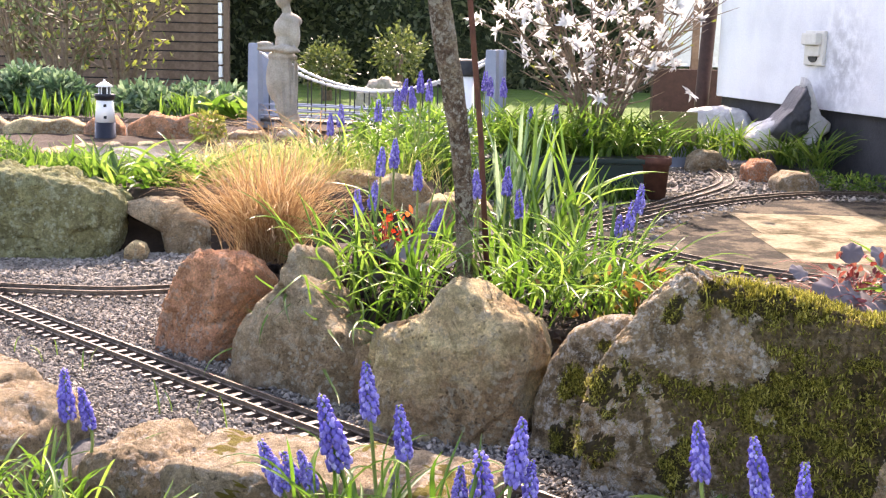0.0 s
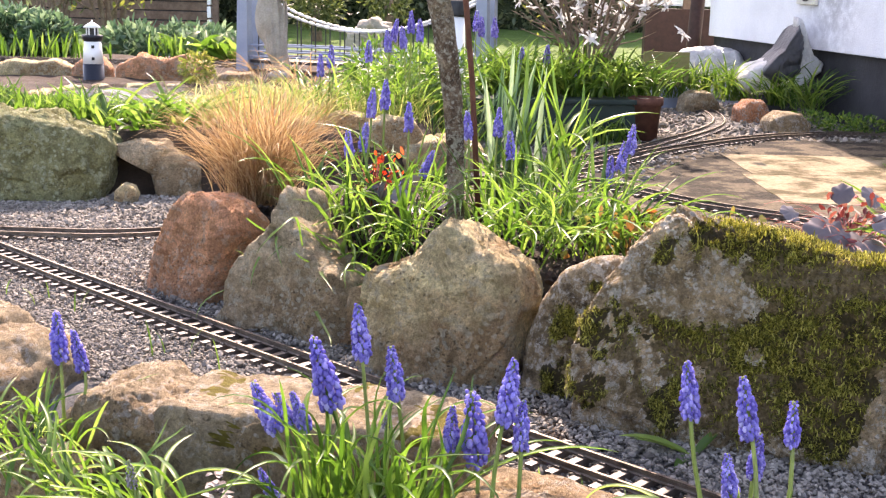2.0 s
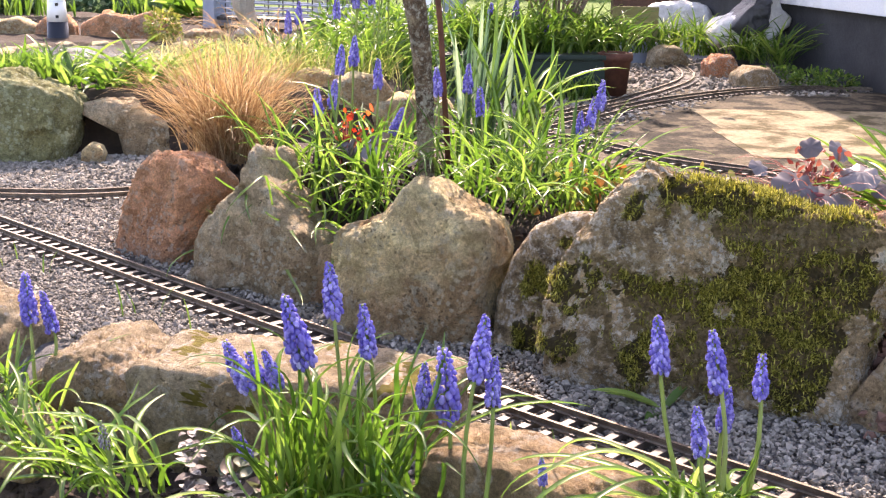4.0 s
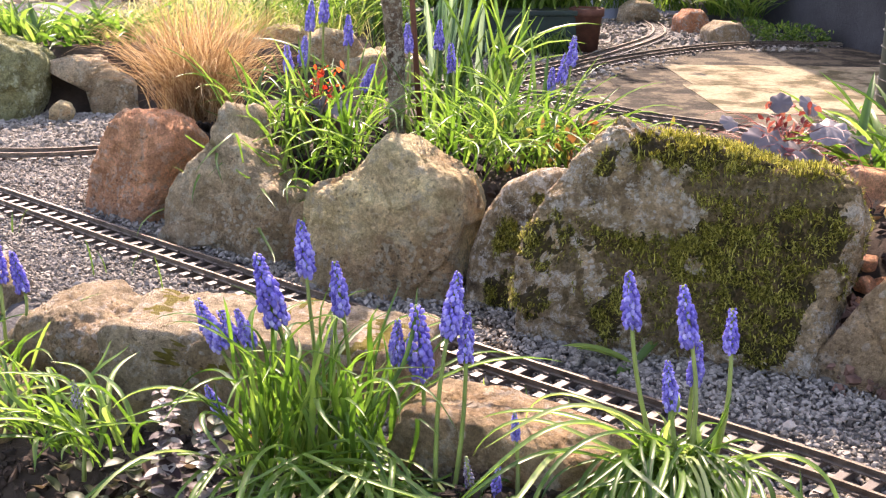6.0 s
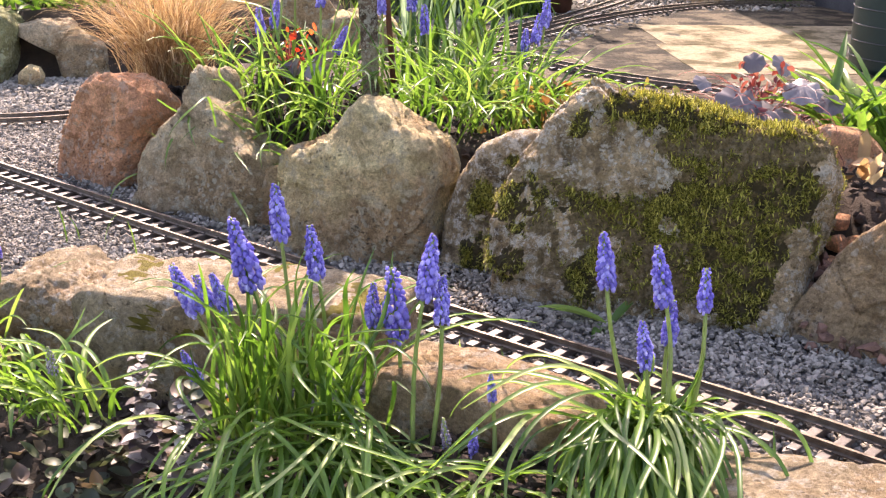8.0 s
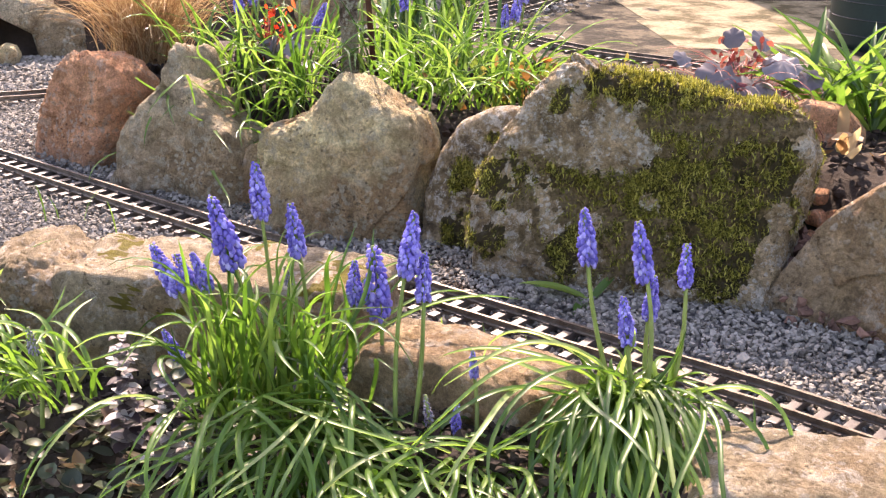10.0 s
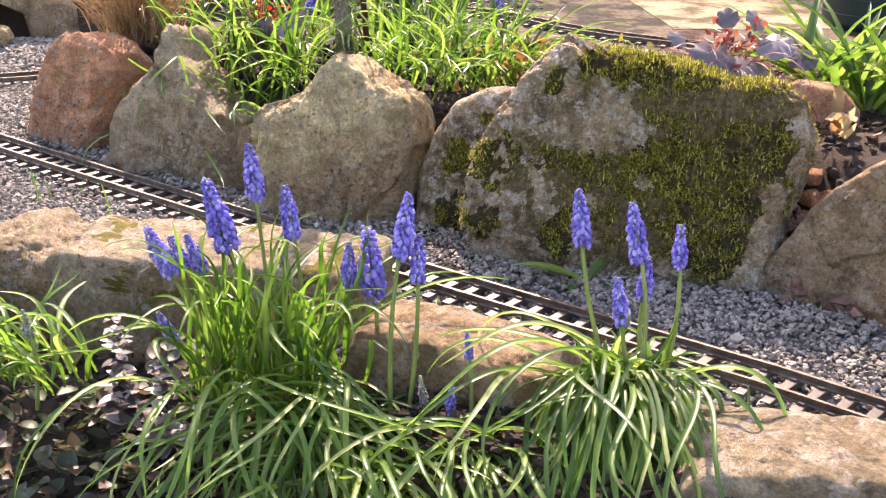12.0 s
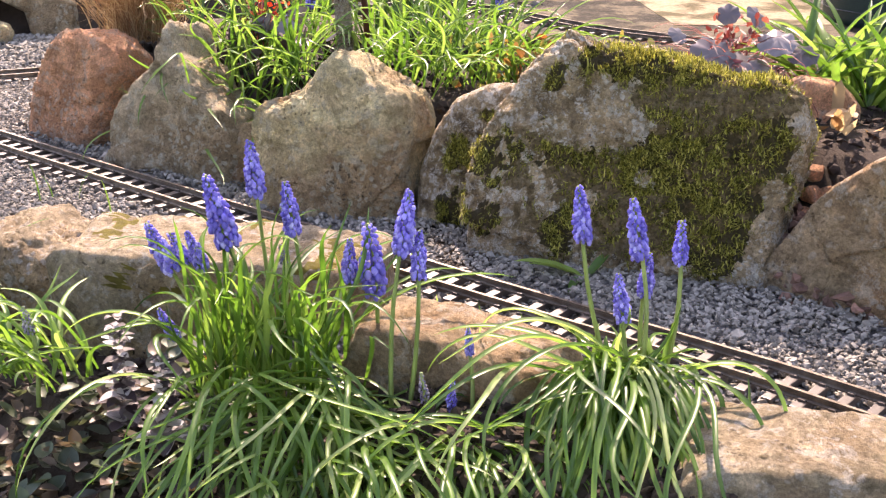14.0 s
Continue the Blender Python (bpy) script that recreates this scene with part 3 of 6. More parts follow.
def track(label, pts, z=0.0, sleepers=True):
    global SLEEPER
    SLEEPER = SLEEPER or sleeper_mesh()
    ob = thing("railway_track", label, "railway track", group="garden railway tracks")
    line, length = spline([(x, y, z) for x, y in pts], 160)
    tang = np.gradient(line, axis=0)
    tang /= np.linalg.norm(tang, axis=1)[:, None]
    nrm = np.stack([-tang[:, 1], tang[:, 0], 0 * tang[:, 0]], 1)
    prof = [(-0.004, 0.009), (0.004, 0.009), (0.004, 0.0102), (0.0011, 0.0112), (0.0011, 0.0148), (0.0019, 0.0155), (0.0019, 0.0175), (-0.0019, 0.0175), (-0.0019, 0.0155), (-0.0011, 0.0148), (-0.0011, 0.0112), (-0.004, 0.0102)]
    for s in (-1, 1):
        v = []
        for p, n in zip(line, nrm):
            for o, h in prof:
                q = p + n * (s * GAUGE / 2 + o)
                v.append((q[0], q[1], q[2] + h))
        k = len(prof)
        f = [(i * k + j, i * k + (j + 1) % k, (i + 1) * k + (j + 1) % k, (i + 1) * k + j) for i in range(len(line) - 1) for j in range(k)]
        mesh_part("rail", quick_mesh("rail", v, f, M["rail"]), ob)
    n = int(length / PITCH)
    for i in range(n):
        u = (i + 0.5) / n * (len(line) - 1)
        j = int(u)
        p = line[j] + (line[min(j + 1, len(line) - 1)] - line[j]) * (u - j)
        a = math.degrees(math.atan2(tang[j][1], tang[j][0]))
        mesh_part("sleeper", SLEEPER, ob, pose(p[0], p[1], p[2] + RNG.normal(0, 0.0004), 0, 0, a + RNG.normal(0, 0.8)))
    return ob


def off(pts, d):
    """A line shifted sideways to its right."""
    p = np.array(pts, float)
    t = np.gradient(p, axis=0)
    t /= np.linalg.norm(t, axis=1)[:, None]
    return (p + np.stack([t[:, 1], -t[:, 0]], 1) * d).tolist()


track("straight weathered garden railway track on grey gravel", off([(-1.45, 2.98), (-0.88, 2.368), (-0.443, 1.929), (-0.14, 1.635), (0.14, 1.367), (0.419, 1.108), (0.505, 1.023), (0.85, 0.66)], 0.0225))
track("curving garden railway track beside the green boulders", [(-1.5, 2.60), (-1.15, 2.51), (-0.918, 2.466), (-0.796, 2.458), (-0.68, 2.459), (-0.56, 2.497), (-0.42, 2.58), (-0.2, 2.74), (0.1, 2.94), (0.35, 3.02)])
track("garden railway track along the paving's near edge", off([(0.38, 3.30), (0.47, 3.22), (0.547, 3.12), (0.62, 3.02), (0.69, 2.94), (0.825, 2.835), (0.93, 2.775), (1.2, 2.68), (1.8, 2.6)], -0.0))
track("garden railway track curving across the paving's far edge", off([(0.1, 3.2), (0.36, 3.38), (0.527, 3.569), (0.634, 3.713), (0.753, 3.882), (0.995, 4.145), (1.24, 4.34), (1.43, 4.43), (1.60, 4.46), (1.72, 4.43)], -0.03))
track("garden railway branch track looping round behind", off([(0.2, 3.42), (0.45, 3.68), (0.674, 3.958), (0.805, 4.166), (0.954, 4.412), (1.076, 4.66), (1.141, 4.922), (1.147, 5.22), (1.054, 5.505), (0.942, 5.604), (0.7, 5.66)], 0.0))

# ---- paving, house, shed, hedge ----
def make_paving():
    ob = thing("patio", "worn tan concrete paving with cracks and moss", "paving", kind="structure")
    part("base", box_bm(2.5, 1.9, 0.03, (1.62, 3.50, -0.013), 0.003), M["concrete"], ob, "grey brown rough concrete")
    for x0, x1, y0, y1, z in ((0.90, 1.62, 3.05, 3.52, 0.0), (0.93, 1.62, 3.524, 3.93, 0.0), (1.624, 2.6, 3.05, 3.93, 0.0005)):
        bm = bmesh.new()
        ring = []
        for cx, cy, dx, dy in ((x0, y0, 1, 0), (x1, y0, 0, 1), (x1, y1, -1, 0), (x0, y1, 0, -1)):
            L = abs(x1 - x0) if dx else abs(y1 - y0)
            for k in range(8):
                ring.append((cx + dx * L * k / 8 + RNG.normal(0, 0.002), cy + dy * L * k / 8 + RNG.normal(0, 0.002)))
        top = [bm.verts.new((x, y, 0.0034 + z)) for x, y in ring]
        low = [bm.verts.new((x, y, -0.01)) for x, y in ring]
        bm.faces.new(top)
        for k in range(len(ring)):
            bm.faces.new((low[k], low[(k + 1) % len(ring)], top[(k + 1) % len(ring)], top[k]))
        part("slab", bm, M["tan_slab"], ob, "smooth tan paving slab")


def make_house():
    ob = thing("house", "white rendered house wall with a black plinth", "house")
    a, b = Vector((1.37, 6.25, 0)), Vector((2.16, 2.2, 0))
    d = (b - a).normalized()
    turn = math.degrees(math.atan2(d.y, d.x))
    L = (b - a).length
    n = Vector((-d.y, d.x, 0))
    m = Matrix.Translation(a) @ pose(0, 0, 0, 0, 0, turn)
    part("wall", box_bm(L, 0.25, 2.6, (L / 2, 0.125, 0.28 + 1.3), 0.006), M["render"], ob, m=m)
    part("plinth", box_bm(L + 0.0, 0.2, 0.30, (L / 2, 0.13, 0.13), 0.006), M["plinth"], ob, "black bitumen painted plinth", m=m)
    part("wall", box_bm(0.25, 3.0, 2.6, (0.126, 1.752, 0.28 + 1.3), 0.006), M["render"], ob, m=m)
    part("wall", box_bm(0.25, 3.0, 2.6, (L - 0.126, 1.752, 0.28 + 1.3), 0.006), M["render"], ob, m=m)
    part("wall", box_bm(L, 0.25, 2.88, (L / 2, 3.38, 1.44), 0.006), M["render"], ob, m=m)
    rf = quick_mesh("roof", np.array([(0, 0, 2.884), (L, 0, 2.884), (L, 3.5, 2.884), (0, 3.5, 2.884), (0, 1.75, 3.9), (L, 1.75, 3.9)]), [(0, 1, 5, 4), (2, 3, 4, 5), (0, 4, 3), (1, 2, 5), (0, 3, 2, 1)], M["plinth"])
    mesh_part("roof", rf, ob, m, "dark pitched roof")
    return m


def make_shed():
    ob = thing("shed", "dark brown timber shed with overlapping boards", "shed", (-2.03, 11.0, 0.0), 0)
    # added black panel: seen through the gaps, it draws the shade lines between boards
    part("backing", box_bm(3.4, 0.02, 1.7, (-1.72, 0.03, 0.85)), M["plinth"], ob)
    for k in range(20):
        part("board", box_bm(3.4, 0.020, 0.072, (0, 0, 0), 0.003), M["shed"], ob, m=pose(-1.72, 0.0, 0.05 + 0.084 * k, 9, 0, 0))
    part("corner_post", box_bm(0.05, 0.08, 2.0, (0.055, -0.01, 1.0), 0.005), M["shed"], ob)
    for k in range(14):
        part("end_strip", box_bm(0.035, 0.05, 0.095, (0.006, -0.03, 0.06 + 0.112 * k), 0.004), M["white"], ob, "white painted strip in short lengths")
    part("side_wall", box_bm(0.05, 2.4, 1.9, (0.03, 1.25, 0.95)), M["shed"], ob, m=pose(0, 0, 0, 0, 0, 12))


make_paving()
HOUSE_M = make_house()
make_shed()

# ---- gravel ----
ICO_T = (1 + 5 ** 0.5) / 2
ICO_V = np.array([(-1, ICO_T, 0), (1, ICO_T, 0), (-1, -ICO_T, 0), (1, -ICO_T, 0), (0, -1, ICO_T), (0, 1, ICO_T), (0, -1, -ICO_T), (0, 1, -ICO_T), (ICO_T, 0, -1), (ICO_T, 0, 1), (-ICO_T, 0, -1), (-ICO_T, 0, 1)], float) / 1.9
ICO_F = np.array([(0, 11, 5), (0, 5, 1), (0, 1, 7), (0, 7, 10), (0, 10, 11), (1, 5, 9), (5, 11, 4), (11, 10, 2), (10, 7, 6), (7, 1, 8), (3, 9, 4), (3, 4, 2), (3, 2, 6), (3, 6, 8), (3, 8, 9), (4, 9, 5), (2, 4, 11), (6, 2, 10), (8, 6, 7), (9, 8, 1)])


def chips(name, label, pts, size, mat, category="gravel", flat=0.75):
    n = len(pts)
    v = ICO_V[None] * RNG.uniform(0.4, 1.55, (n, 12, 1)) * RNG.uniform(0.55, 1.4, (n, 1, 3)) * np.array([1, 1, flat])
    a = RNG.uniform(0, 6.28, n)
    c, s = np.cos(a)[:, None], np.sin(a)[:, None]
    v = np.stack([v[..., 0] * c - v[..., 1] * s, v[..., 0] * s + v[..., 1] * c, v[..., 2]], -1)
    b = RNG.normal(0, 0.5, n)
    c, s = np.cos(b)[:, None], np.sin(b)[:, None]
    v = np.stack([v[..., 0], v[..., 1] * c - v[..., 2] * s, v[..., 1] * s + v[..., 2] * c], -1)
    v = v * np.asarray(size).reshape(-1, 1, 1) + pts[:, None]
    f = (ICO_F[None] + 12 * np.arange(n)[:, None, None]).reshape(-1, 3)
    ob = new(name, quick_mesh(name, v.reshape(-1, 3), f, mat))
    return tagged(ob, label, category, kind="stuff")


def make_gravel():
    way = np.array([(-1.45, 2.96), (-0.86, 2.35), (-0.43, 1.91), (-0.12, 1.61), (0.155, 1.35), (0.43, 1.09), (0.52, 1.0), (0.86, 0.64)])
    line, length = spline(way, 200)
    n = 70000
    u = RNG.uniform(0, 1, n) ** 0.75
    i = (u * 198.9).astype(int)
    t = line[i + 1] - line[i]
    t /= np.linalg.norm(t, axis=1)[:, None]
    d = RNG.uniform(-0.26, 0.34, n)
    p = line[i] + t * RNG.uniform(0, length / 200, n)[:, None] + np.stack([-t[:, 1], t[:, 0]], 1) * d[:, None]
    z = ground_z(p[:, 0], p[:, 1])
    keep = (p[:, 0] + 0.1) * -0.6 + (p[:, 1] - 1.28) * -0.8 < 0.03
    keep &= poly_depth(p[:, 0], p[:, 1], ISLAND) < 0.02
    p, z, d = p[keep], z[keep], d[keep]
    on = np.abs(d) < 0.046
    size = RNG.uniform(0.0015, 0.0036, len(p)) * np.where(RNG.random(len(p)) < 0.04, 1.7, 1.0)
    chips("gravel", "grey angular limestone chippings between the rocks", np.c_[p, z + np.where(on, -0.002, 0.001) + RNG.uniform(0, 0.003, len(p))], size, M["gravel"])
    # round the curving line and the loop
    n = 13000
    p = np.c_[RNG.uniform(-1.3, -0.3, n), RNG.uniform(2.25, 2.96, n)]
    keep = (poly_depth(p[:, 0], p[:, 1], ISLAND) < 0) & (poly_depth(p[:, 0], p[:, 1], TERRACE) < 0)
    p = p[keep]
    chips("gravel", "coarser grey gravel below the green boulders", np.c_[p, 0 * p[:, :1] + 0.001], RNG.uniform(0.0032, 0.0065, len(p)) * np.where(p[:, 1] > 2.6, 1.3, 0.8), M["gravel"])
    n = 5000
    p = np.c_[RNG.uniform(0.15, 1.6, n), RNG.uniform(3.3, 5.6, n)]
    keep = (poly_depth(p[:, 0], p[:, 1], TERRACE) < 0) & ~((p[:, 0] > 0.62) & (p[:, 1] < 4.3) & (p[:, 0] > 0.6 + (p[:, 1] - 3.5) * 0.75))
    p = p[keep]
    chips("gravel", "grey brown gravel inside the track loop", np.c_[p, 0 * p[:, :1] + 0.001], RNG.uniform(0.006, 0.011, len(p)), M["gravel"])
    # loose brown crumbs by the boulder
    n = 500
    p = np.c_[0.60 + RNG.normal(0, 0.035, n), 1.34 + RNG.normal(0, 0.05, n)]
    chips("soil_crumbs", "spilled red brown soil crumbs and stones", np.c_[p, np.maximum(0.0, 0.07 - np.abs(p[:, 1] - 1.42) * 0.5)[:, None] * 0.6 + RNG.uniform(0, 0.02, (n, 1))], RNG.uniform(0.003, 0.010, n), M["crumb"], "soil")


def make_crumbs():
    n = 5200
    p = np.c_[RNG.uniform(-0.45, 1.2, n), RNG.uniform(1.35, 2.3, n)]
    p = p[poly_depth(p[:, 0], p[:, 1], ISLAND) > -0.01]
    chips("soil_crumbs", "dark crumbly soil with small stones in the bed", np.c_[p, ground_z(p[:, 0], p[:, 1]) + RNG.uniform(-0.004, 0.006, len(p))], RNG.uniform(0.003, 0.009, len(p)), M["dark_crumb"], "soil")
    n = 4200
    p = np.c_[RNG.uniform(-0.6, 0.4, n), RNG.uniform(0.75, 1.3, n)]
    p = p[(p[:, 0] + 0.1) * -0.6 + (p[:, 1] - 1.28) * -0.8 > 0.06]
    n = len(p)
    chips("soil_crumbs", "dark crumbly soil under the front leaves", np.c_[p, ground_z(p[:, 0], p[:, 1]) + RNG.uniform(-0.004, 0.004, n)], RNG.uniform(0.003, 0.008, n), M["dark_crumb"], "soil")


M["dark_crumb"] = surface("dark soil crumbs", [(0.3, (0.02, 0.014, 0.010)), (0.7, (0.065, 0.042, 0.03))], 20, 300, 0.95, island=0.5)
M["crumb"] = surface("red brown crumbs", [(0.3, (0.096, 0.056, 0.042)), (0.7, (0.256, 0.136, 0.096))], 20, 300, 0.95, island=0.4)
make_gravel()
make_crumbs()

# ---- plant helpers ----
M["grass"] = leaf_mat("grape hyacinth leaves", [(0, (0.042, 0.105, 0.014)), (0.5, (0.10, 0.20, 0.028)), (0.85, (0.18, 0.29, 0.058)), (1, (0.28, 0.35, 0.13))], 0.50, 0.40, spec=0.6)
M["bright"] = leaf_mat("yellow green leaves", [(0, (0.040, 0.10, 0.015)), (0.5, (0.095, 0.19, 0.028)), (1, (0.21, 0.31, 0.08))], 0.5, 0.36, spec=0.6)
M["fresh"] = leaf_mat("mixed green foliage", [(0, (0.035, 0.085, 0.015)), (0.5, (0.08, 0.16, 0.025)), (1, (0.20, 0.28, 0.06))], 0.42, 0.45)
M["straw"] = leaf_mat("tan sedge blades", [(0, (0.20, 0.10, 0.05)), (0.5, (0.34, 0.205, 0.105)), (1, (0.54, 0.40, 0.25))], 0.4, 0.5, cool=0.85)
M["palegrass"] = leaf_mat("pale dry and green grass", [(0, (0.15, 0.22, 0.05)), (0.5, (0.30, 0.34, 0.12)), (1, (0.5, 0.46, 0.25))], 0.45, 0.5)
M["bluegreen"] = leaf_mat("blue green leaves", [(0, (0.045, 0.10, 0.05)), (0.6, (0.11, 0.19, 0.10)), (1, (0.30, 0.40, 0.25))], 0.35, 0.5, cool=0.9)
M["hedge"] = leaf_mat("dark hedge leaves", [(0, (0.06, 0.085, 0.045)), (0.7, (0.13, 0.165, 0.085)), (1, (0.24, 0.27, 0.15))], 0.4, 0.5)
M["gold"] = leaf_mat("golden green young leaves", [(0, (0.10, 0.125, 0.03)), (0.6, (0.20, 0.22, 0.05)), (1, (0.34, 0.34, 0.12))], 0.45, 0.45)
M["bushleaf"] = leaf_mat("dull olive young leaves", [(0, (0.05, 0.075, 0.024)), (0.6, (0.10, 0.13, 0.045)), (1, (0.20, 0.22, 0.09))], 0.35, 0.5)
M["bugle"] = leaf_mat("bronze purple leaves", [(0, (0.045, 0.045, 0.035)), (0.3, (0.06, 0.085, 0.045)), (0.6, (0.11, 0.12, 0.075)), (0.8, (0.13, 0.085, 0.07)), (0.955, (0.12, 0.085, 0.06)), (1, (0.55, 0.26, 0.05))], 0.25, 0.5, spec=0.35)
M["spike"] = leaf_mat("dusky bugle bracts", [(0, (0.035, 0.022, 0.028)), (0.55, (0.11, 0.085, 0.085)), (0.8, (0.40, 0.36, 0.35)), (1, (0.62, 0.58, 0.55))], 0.3, 0.5, spec=0.2)
M["heuchera"] = leaf_mat("dark purple leaves", [(0, (0.06, 0.045, 0.05)), (1, (0.17, 0.15, 0.155))], 0.12, 0.3)
M["redstalk"] = leaf_mat("crimson leaf stalks", [(0, (0.10, 0.018, 0.022)), (0.6, (0.22, 0.045, 0.045)), (1, (0.42, 0.17, 0.14))], 0.35, 0.45)
M["redleaf"] = leaf_mat("scarlet leaves", [(0, (0.45, 0.03, 0.015)), (0.7, (0.65, 0.08, 0.03)), (1, (0.6, 0.3, 0.12))], 0.5, 0.4)
M["orange"] = leaf_mat("orange and yellow leaves", [(0, (0.26, 0.085, 0.03)), (0.45, (0.34, 0.19, 0.07)), (0.75, (0.22, 0.22, 0.06)), (1, (0.13, 0.18, 0.04))], 0.4, 0.45)
M["bell"] = leaf_mat("violet blue bells", [(0, (0.15, 0.115, 0.46)), (0.55, (0.30, 0.245, 0.68)), (0.88, (0.46, 0.40, 0.80)), (1, (0.60, 0.55, 0.86))], 0.4, 0.5, 200, 1.1, 1.1)
M["budtip"] = leaf_mat("dull mauve buds", [(0, (0.16, 0.13, 0.22)), (1, (0.38, 0.34, 0.36))], 0.2, 0.6)
M["stem"] = leaf_mat("flower stems", [(0, (0.20, 0.27, 0.08)), (1, (0.28, 0.33, 0.12))], 0.35, 0.45)
M["petal"] = leaf_mat("white petals", [(0, (0.78, 0.76, 0.74)), (1, (0.88, 0.87, 0.85))], 0.45, 0.5, glow=1.02, cool=1.0)
M["twig"] = surface("grey brown twigs", [(0.3, (0.12, 0.085, 0.06)), (0.7, (0.24, 0.18, 0.13))], 40, 300, 0.85)


def blades(base, az, tilt0, tilt1, length, width, seg=8, fold=0.25, power=1.4, drift=0.0, kind="strap"):
    """Verts and quads of arching strap leaves."""
    n = len(base)
    az, tilt0, tilt1, length, width, drift = (np.broadcast_to(np.asarray(a, float), (n,)) for a in (az, tilt0, tilt1, length, width, drift))
    s = np.linspace(0, 1, seg + 1)
    tilt = tilt0[:, None] + (tilt1 - tilt0)[:, None] * s[None] ** power
    a = az[:, None] + drift[:, None] * s[None]
    if seg >= 13:
        ph, fr = RNG.uniform(0, 6.28, (2, n, 1)), RNG.uniform(3.0, 7.0, (2, n, 1))
        tilt = tilt + 0.46 * s[None] * np.sin(ph[0] + fr[0] * s[None])
        a = a + 0.8 * np.sin(ph[1] + fr[1] * s[None]) * s[None]
    d = np.stack([np.sin(tilt) * np.cos(a), np.sin(tilt) * np.sin(a), np.cos(tilt)], -1) * (length / seg)[:, None, None]
    p = base[:, None] + np.concatenate([np.zeros((n, 1, 3)), np.cumsum((d[:, 1:] + d[:, :-1]) / 2, 1)], 1)
    side = np.stack([-np.sin(a), np.cos(a), 0 * a], -1)
    nrm = np.cross(d / np.linalg.norm(d, axis=-1, keepdims=True), side)
    if kind == "strap":
        w = np.minimum(1, 0.55 + 1.6 * s) * (1 - s**5) + 0.03
    else:
        w = np.sin(np.pi * np.clip(s, 0, 1) ** 0.8) ** 0.8 + 0.04
    w = w[None, :, None] * width[:, None, None] / 2
    v = np.stack([p - side * w, p - nrm * w * fold * 2, p + side * w], 2).reshape(-1, 3)
    m = (seg + 1) * 3
    i = (np.arange(seg)[:, None] * 3 + np.arange(2)).ravel()
    q = np.stack([i, i + 1, i + 4, i + 3], 1)
    f = (q[None] + m * np.arange(n)[:, None, None]).reshape(-1, 4)
    return v, f


def stack(*pieces):
    v = np.vstack([np.asarray(p[0], float).reshape(-1, 3) for p in pieces])
    f, n = [], 0
    for p in pieces:
        f.extend((np.asarray(p[1]) + n).tolist())
        n += len(p[0])
    return v, f


def tufts(centres, n, spread, length, width, tilt0=(0.05, 0.5), tilt1=(1.2, 2.4), face=None, wide=math.pi, seg=8, power=1.4, drift=0.5, kind="strap"):
    out = []
    for c in centres:
        b = np.c_[RNG.normal(c[0], spread, n), RNG.normal(c[1], spread * 0.8, n), np.zeros(n)]
        b[:, 2] = (c[2] if len(c) > 2 else ground_z(b[:, 0], b[:, 1]) - 0.006)
        az = RNG.uniform(-math.pi, math.pi, n) if face is None else RNG.normal(face, wide, n)
        out.append(blades(b, az, RNG.uniform(*tilt0, n), RNG.uniform(*tilt1, n), RNG.uniform(*length, n), RNG.uniform(*width, n), seg, 0.42, power, RNG.normal(0, drift, n), kind))
    return stack(*out)


def leaves_at(pts, out, length, width, spread=0.8):
    """Small folded leaves at points, facing roughly outwards."""
    n = len(pts)
    d = out + RNG.normal(0, spread, (n, 3))
    d /= np.linalg.norm(d, axis=1)[:, None]
    r = RNG.normal(0, 1, (n, 3))
    s = np.cross(d, r)
    s /= np.linalg.norm(s, axis=1)[:, None] + 1e-9
    nn = np.cross(d, s)
    L = RNG.uniform(0.7, 1.2, (n, 1)) * length
    W = RNG.uniform(0.7, 1.2, (n, 1)) * width / 2
    v = np.stack([pts, pts + d * L * 0.35 + s * W + nn * W * 0.4, pts + d * L * 0.75 + s * W * 0.8 + nn * W * 0.3, pts + d * L, pts + d * L * 0.75 - s * W * 0.8 + nn * W * 0.3, pts + d * L * 0.35 - s * W + nn * W * 0.4], 1)
    k = 6 * np.arange(n)[:, None]
    f = np.vstack([k + [0, 1, 2, 3], k + [0, 3, 4, 5]])
    return v.reshape(-1, 3), f


def crown(centre, radii, n, length, width, seed, lump=0.35, hollow=0.45, spread=0.8):
    c, r = np.array(centre), np.array(radii)
    d = RNG.normal(0, 1, (n, 3))
    d /= np.linalg.norm(d, axis=1)[:, None]
    k = RNG.uniform(hollow, 1, n) ** 0.6
    lumps = np.array([noise.fractal(Vector(q) * 2.2 + Vector((seed, 0, 0)), 0.8, 2, 3) for q in d])
    return leaves_at(c + d * r * (k * (1 + lump * lumps))[:, None], d, length, width, spread)


def stuff(name, label, category, vf, mat):
    return tagged(new(name, quick_mesh(name, vf[0], vf[1], mat, True)), label, category, kind="stuff")


def plant(name, label, category, pieces, group=""):
    """A plant from (part name, verts and faces, material) pieces."""
    ob = thing(name, label, category, group=group)
    for pn, vf, mat in pieces:
        mesh_part(pn, quick_mesh(pn, vf[0], vf[1], mat, True), ob)
    return ob


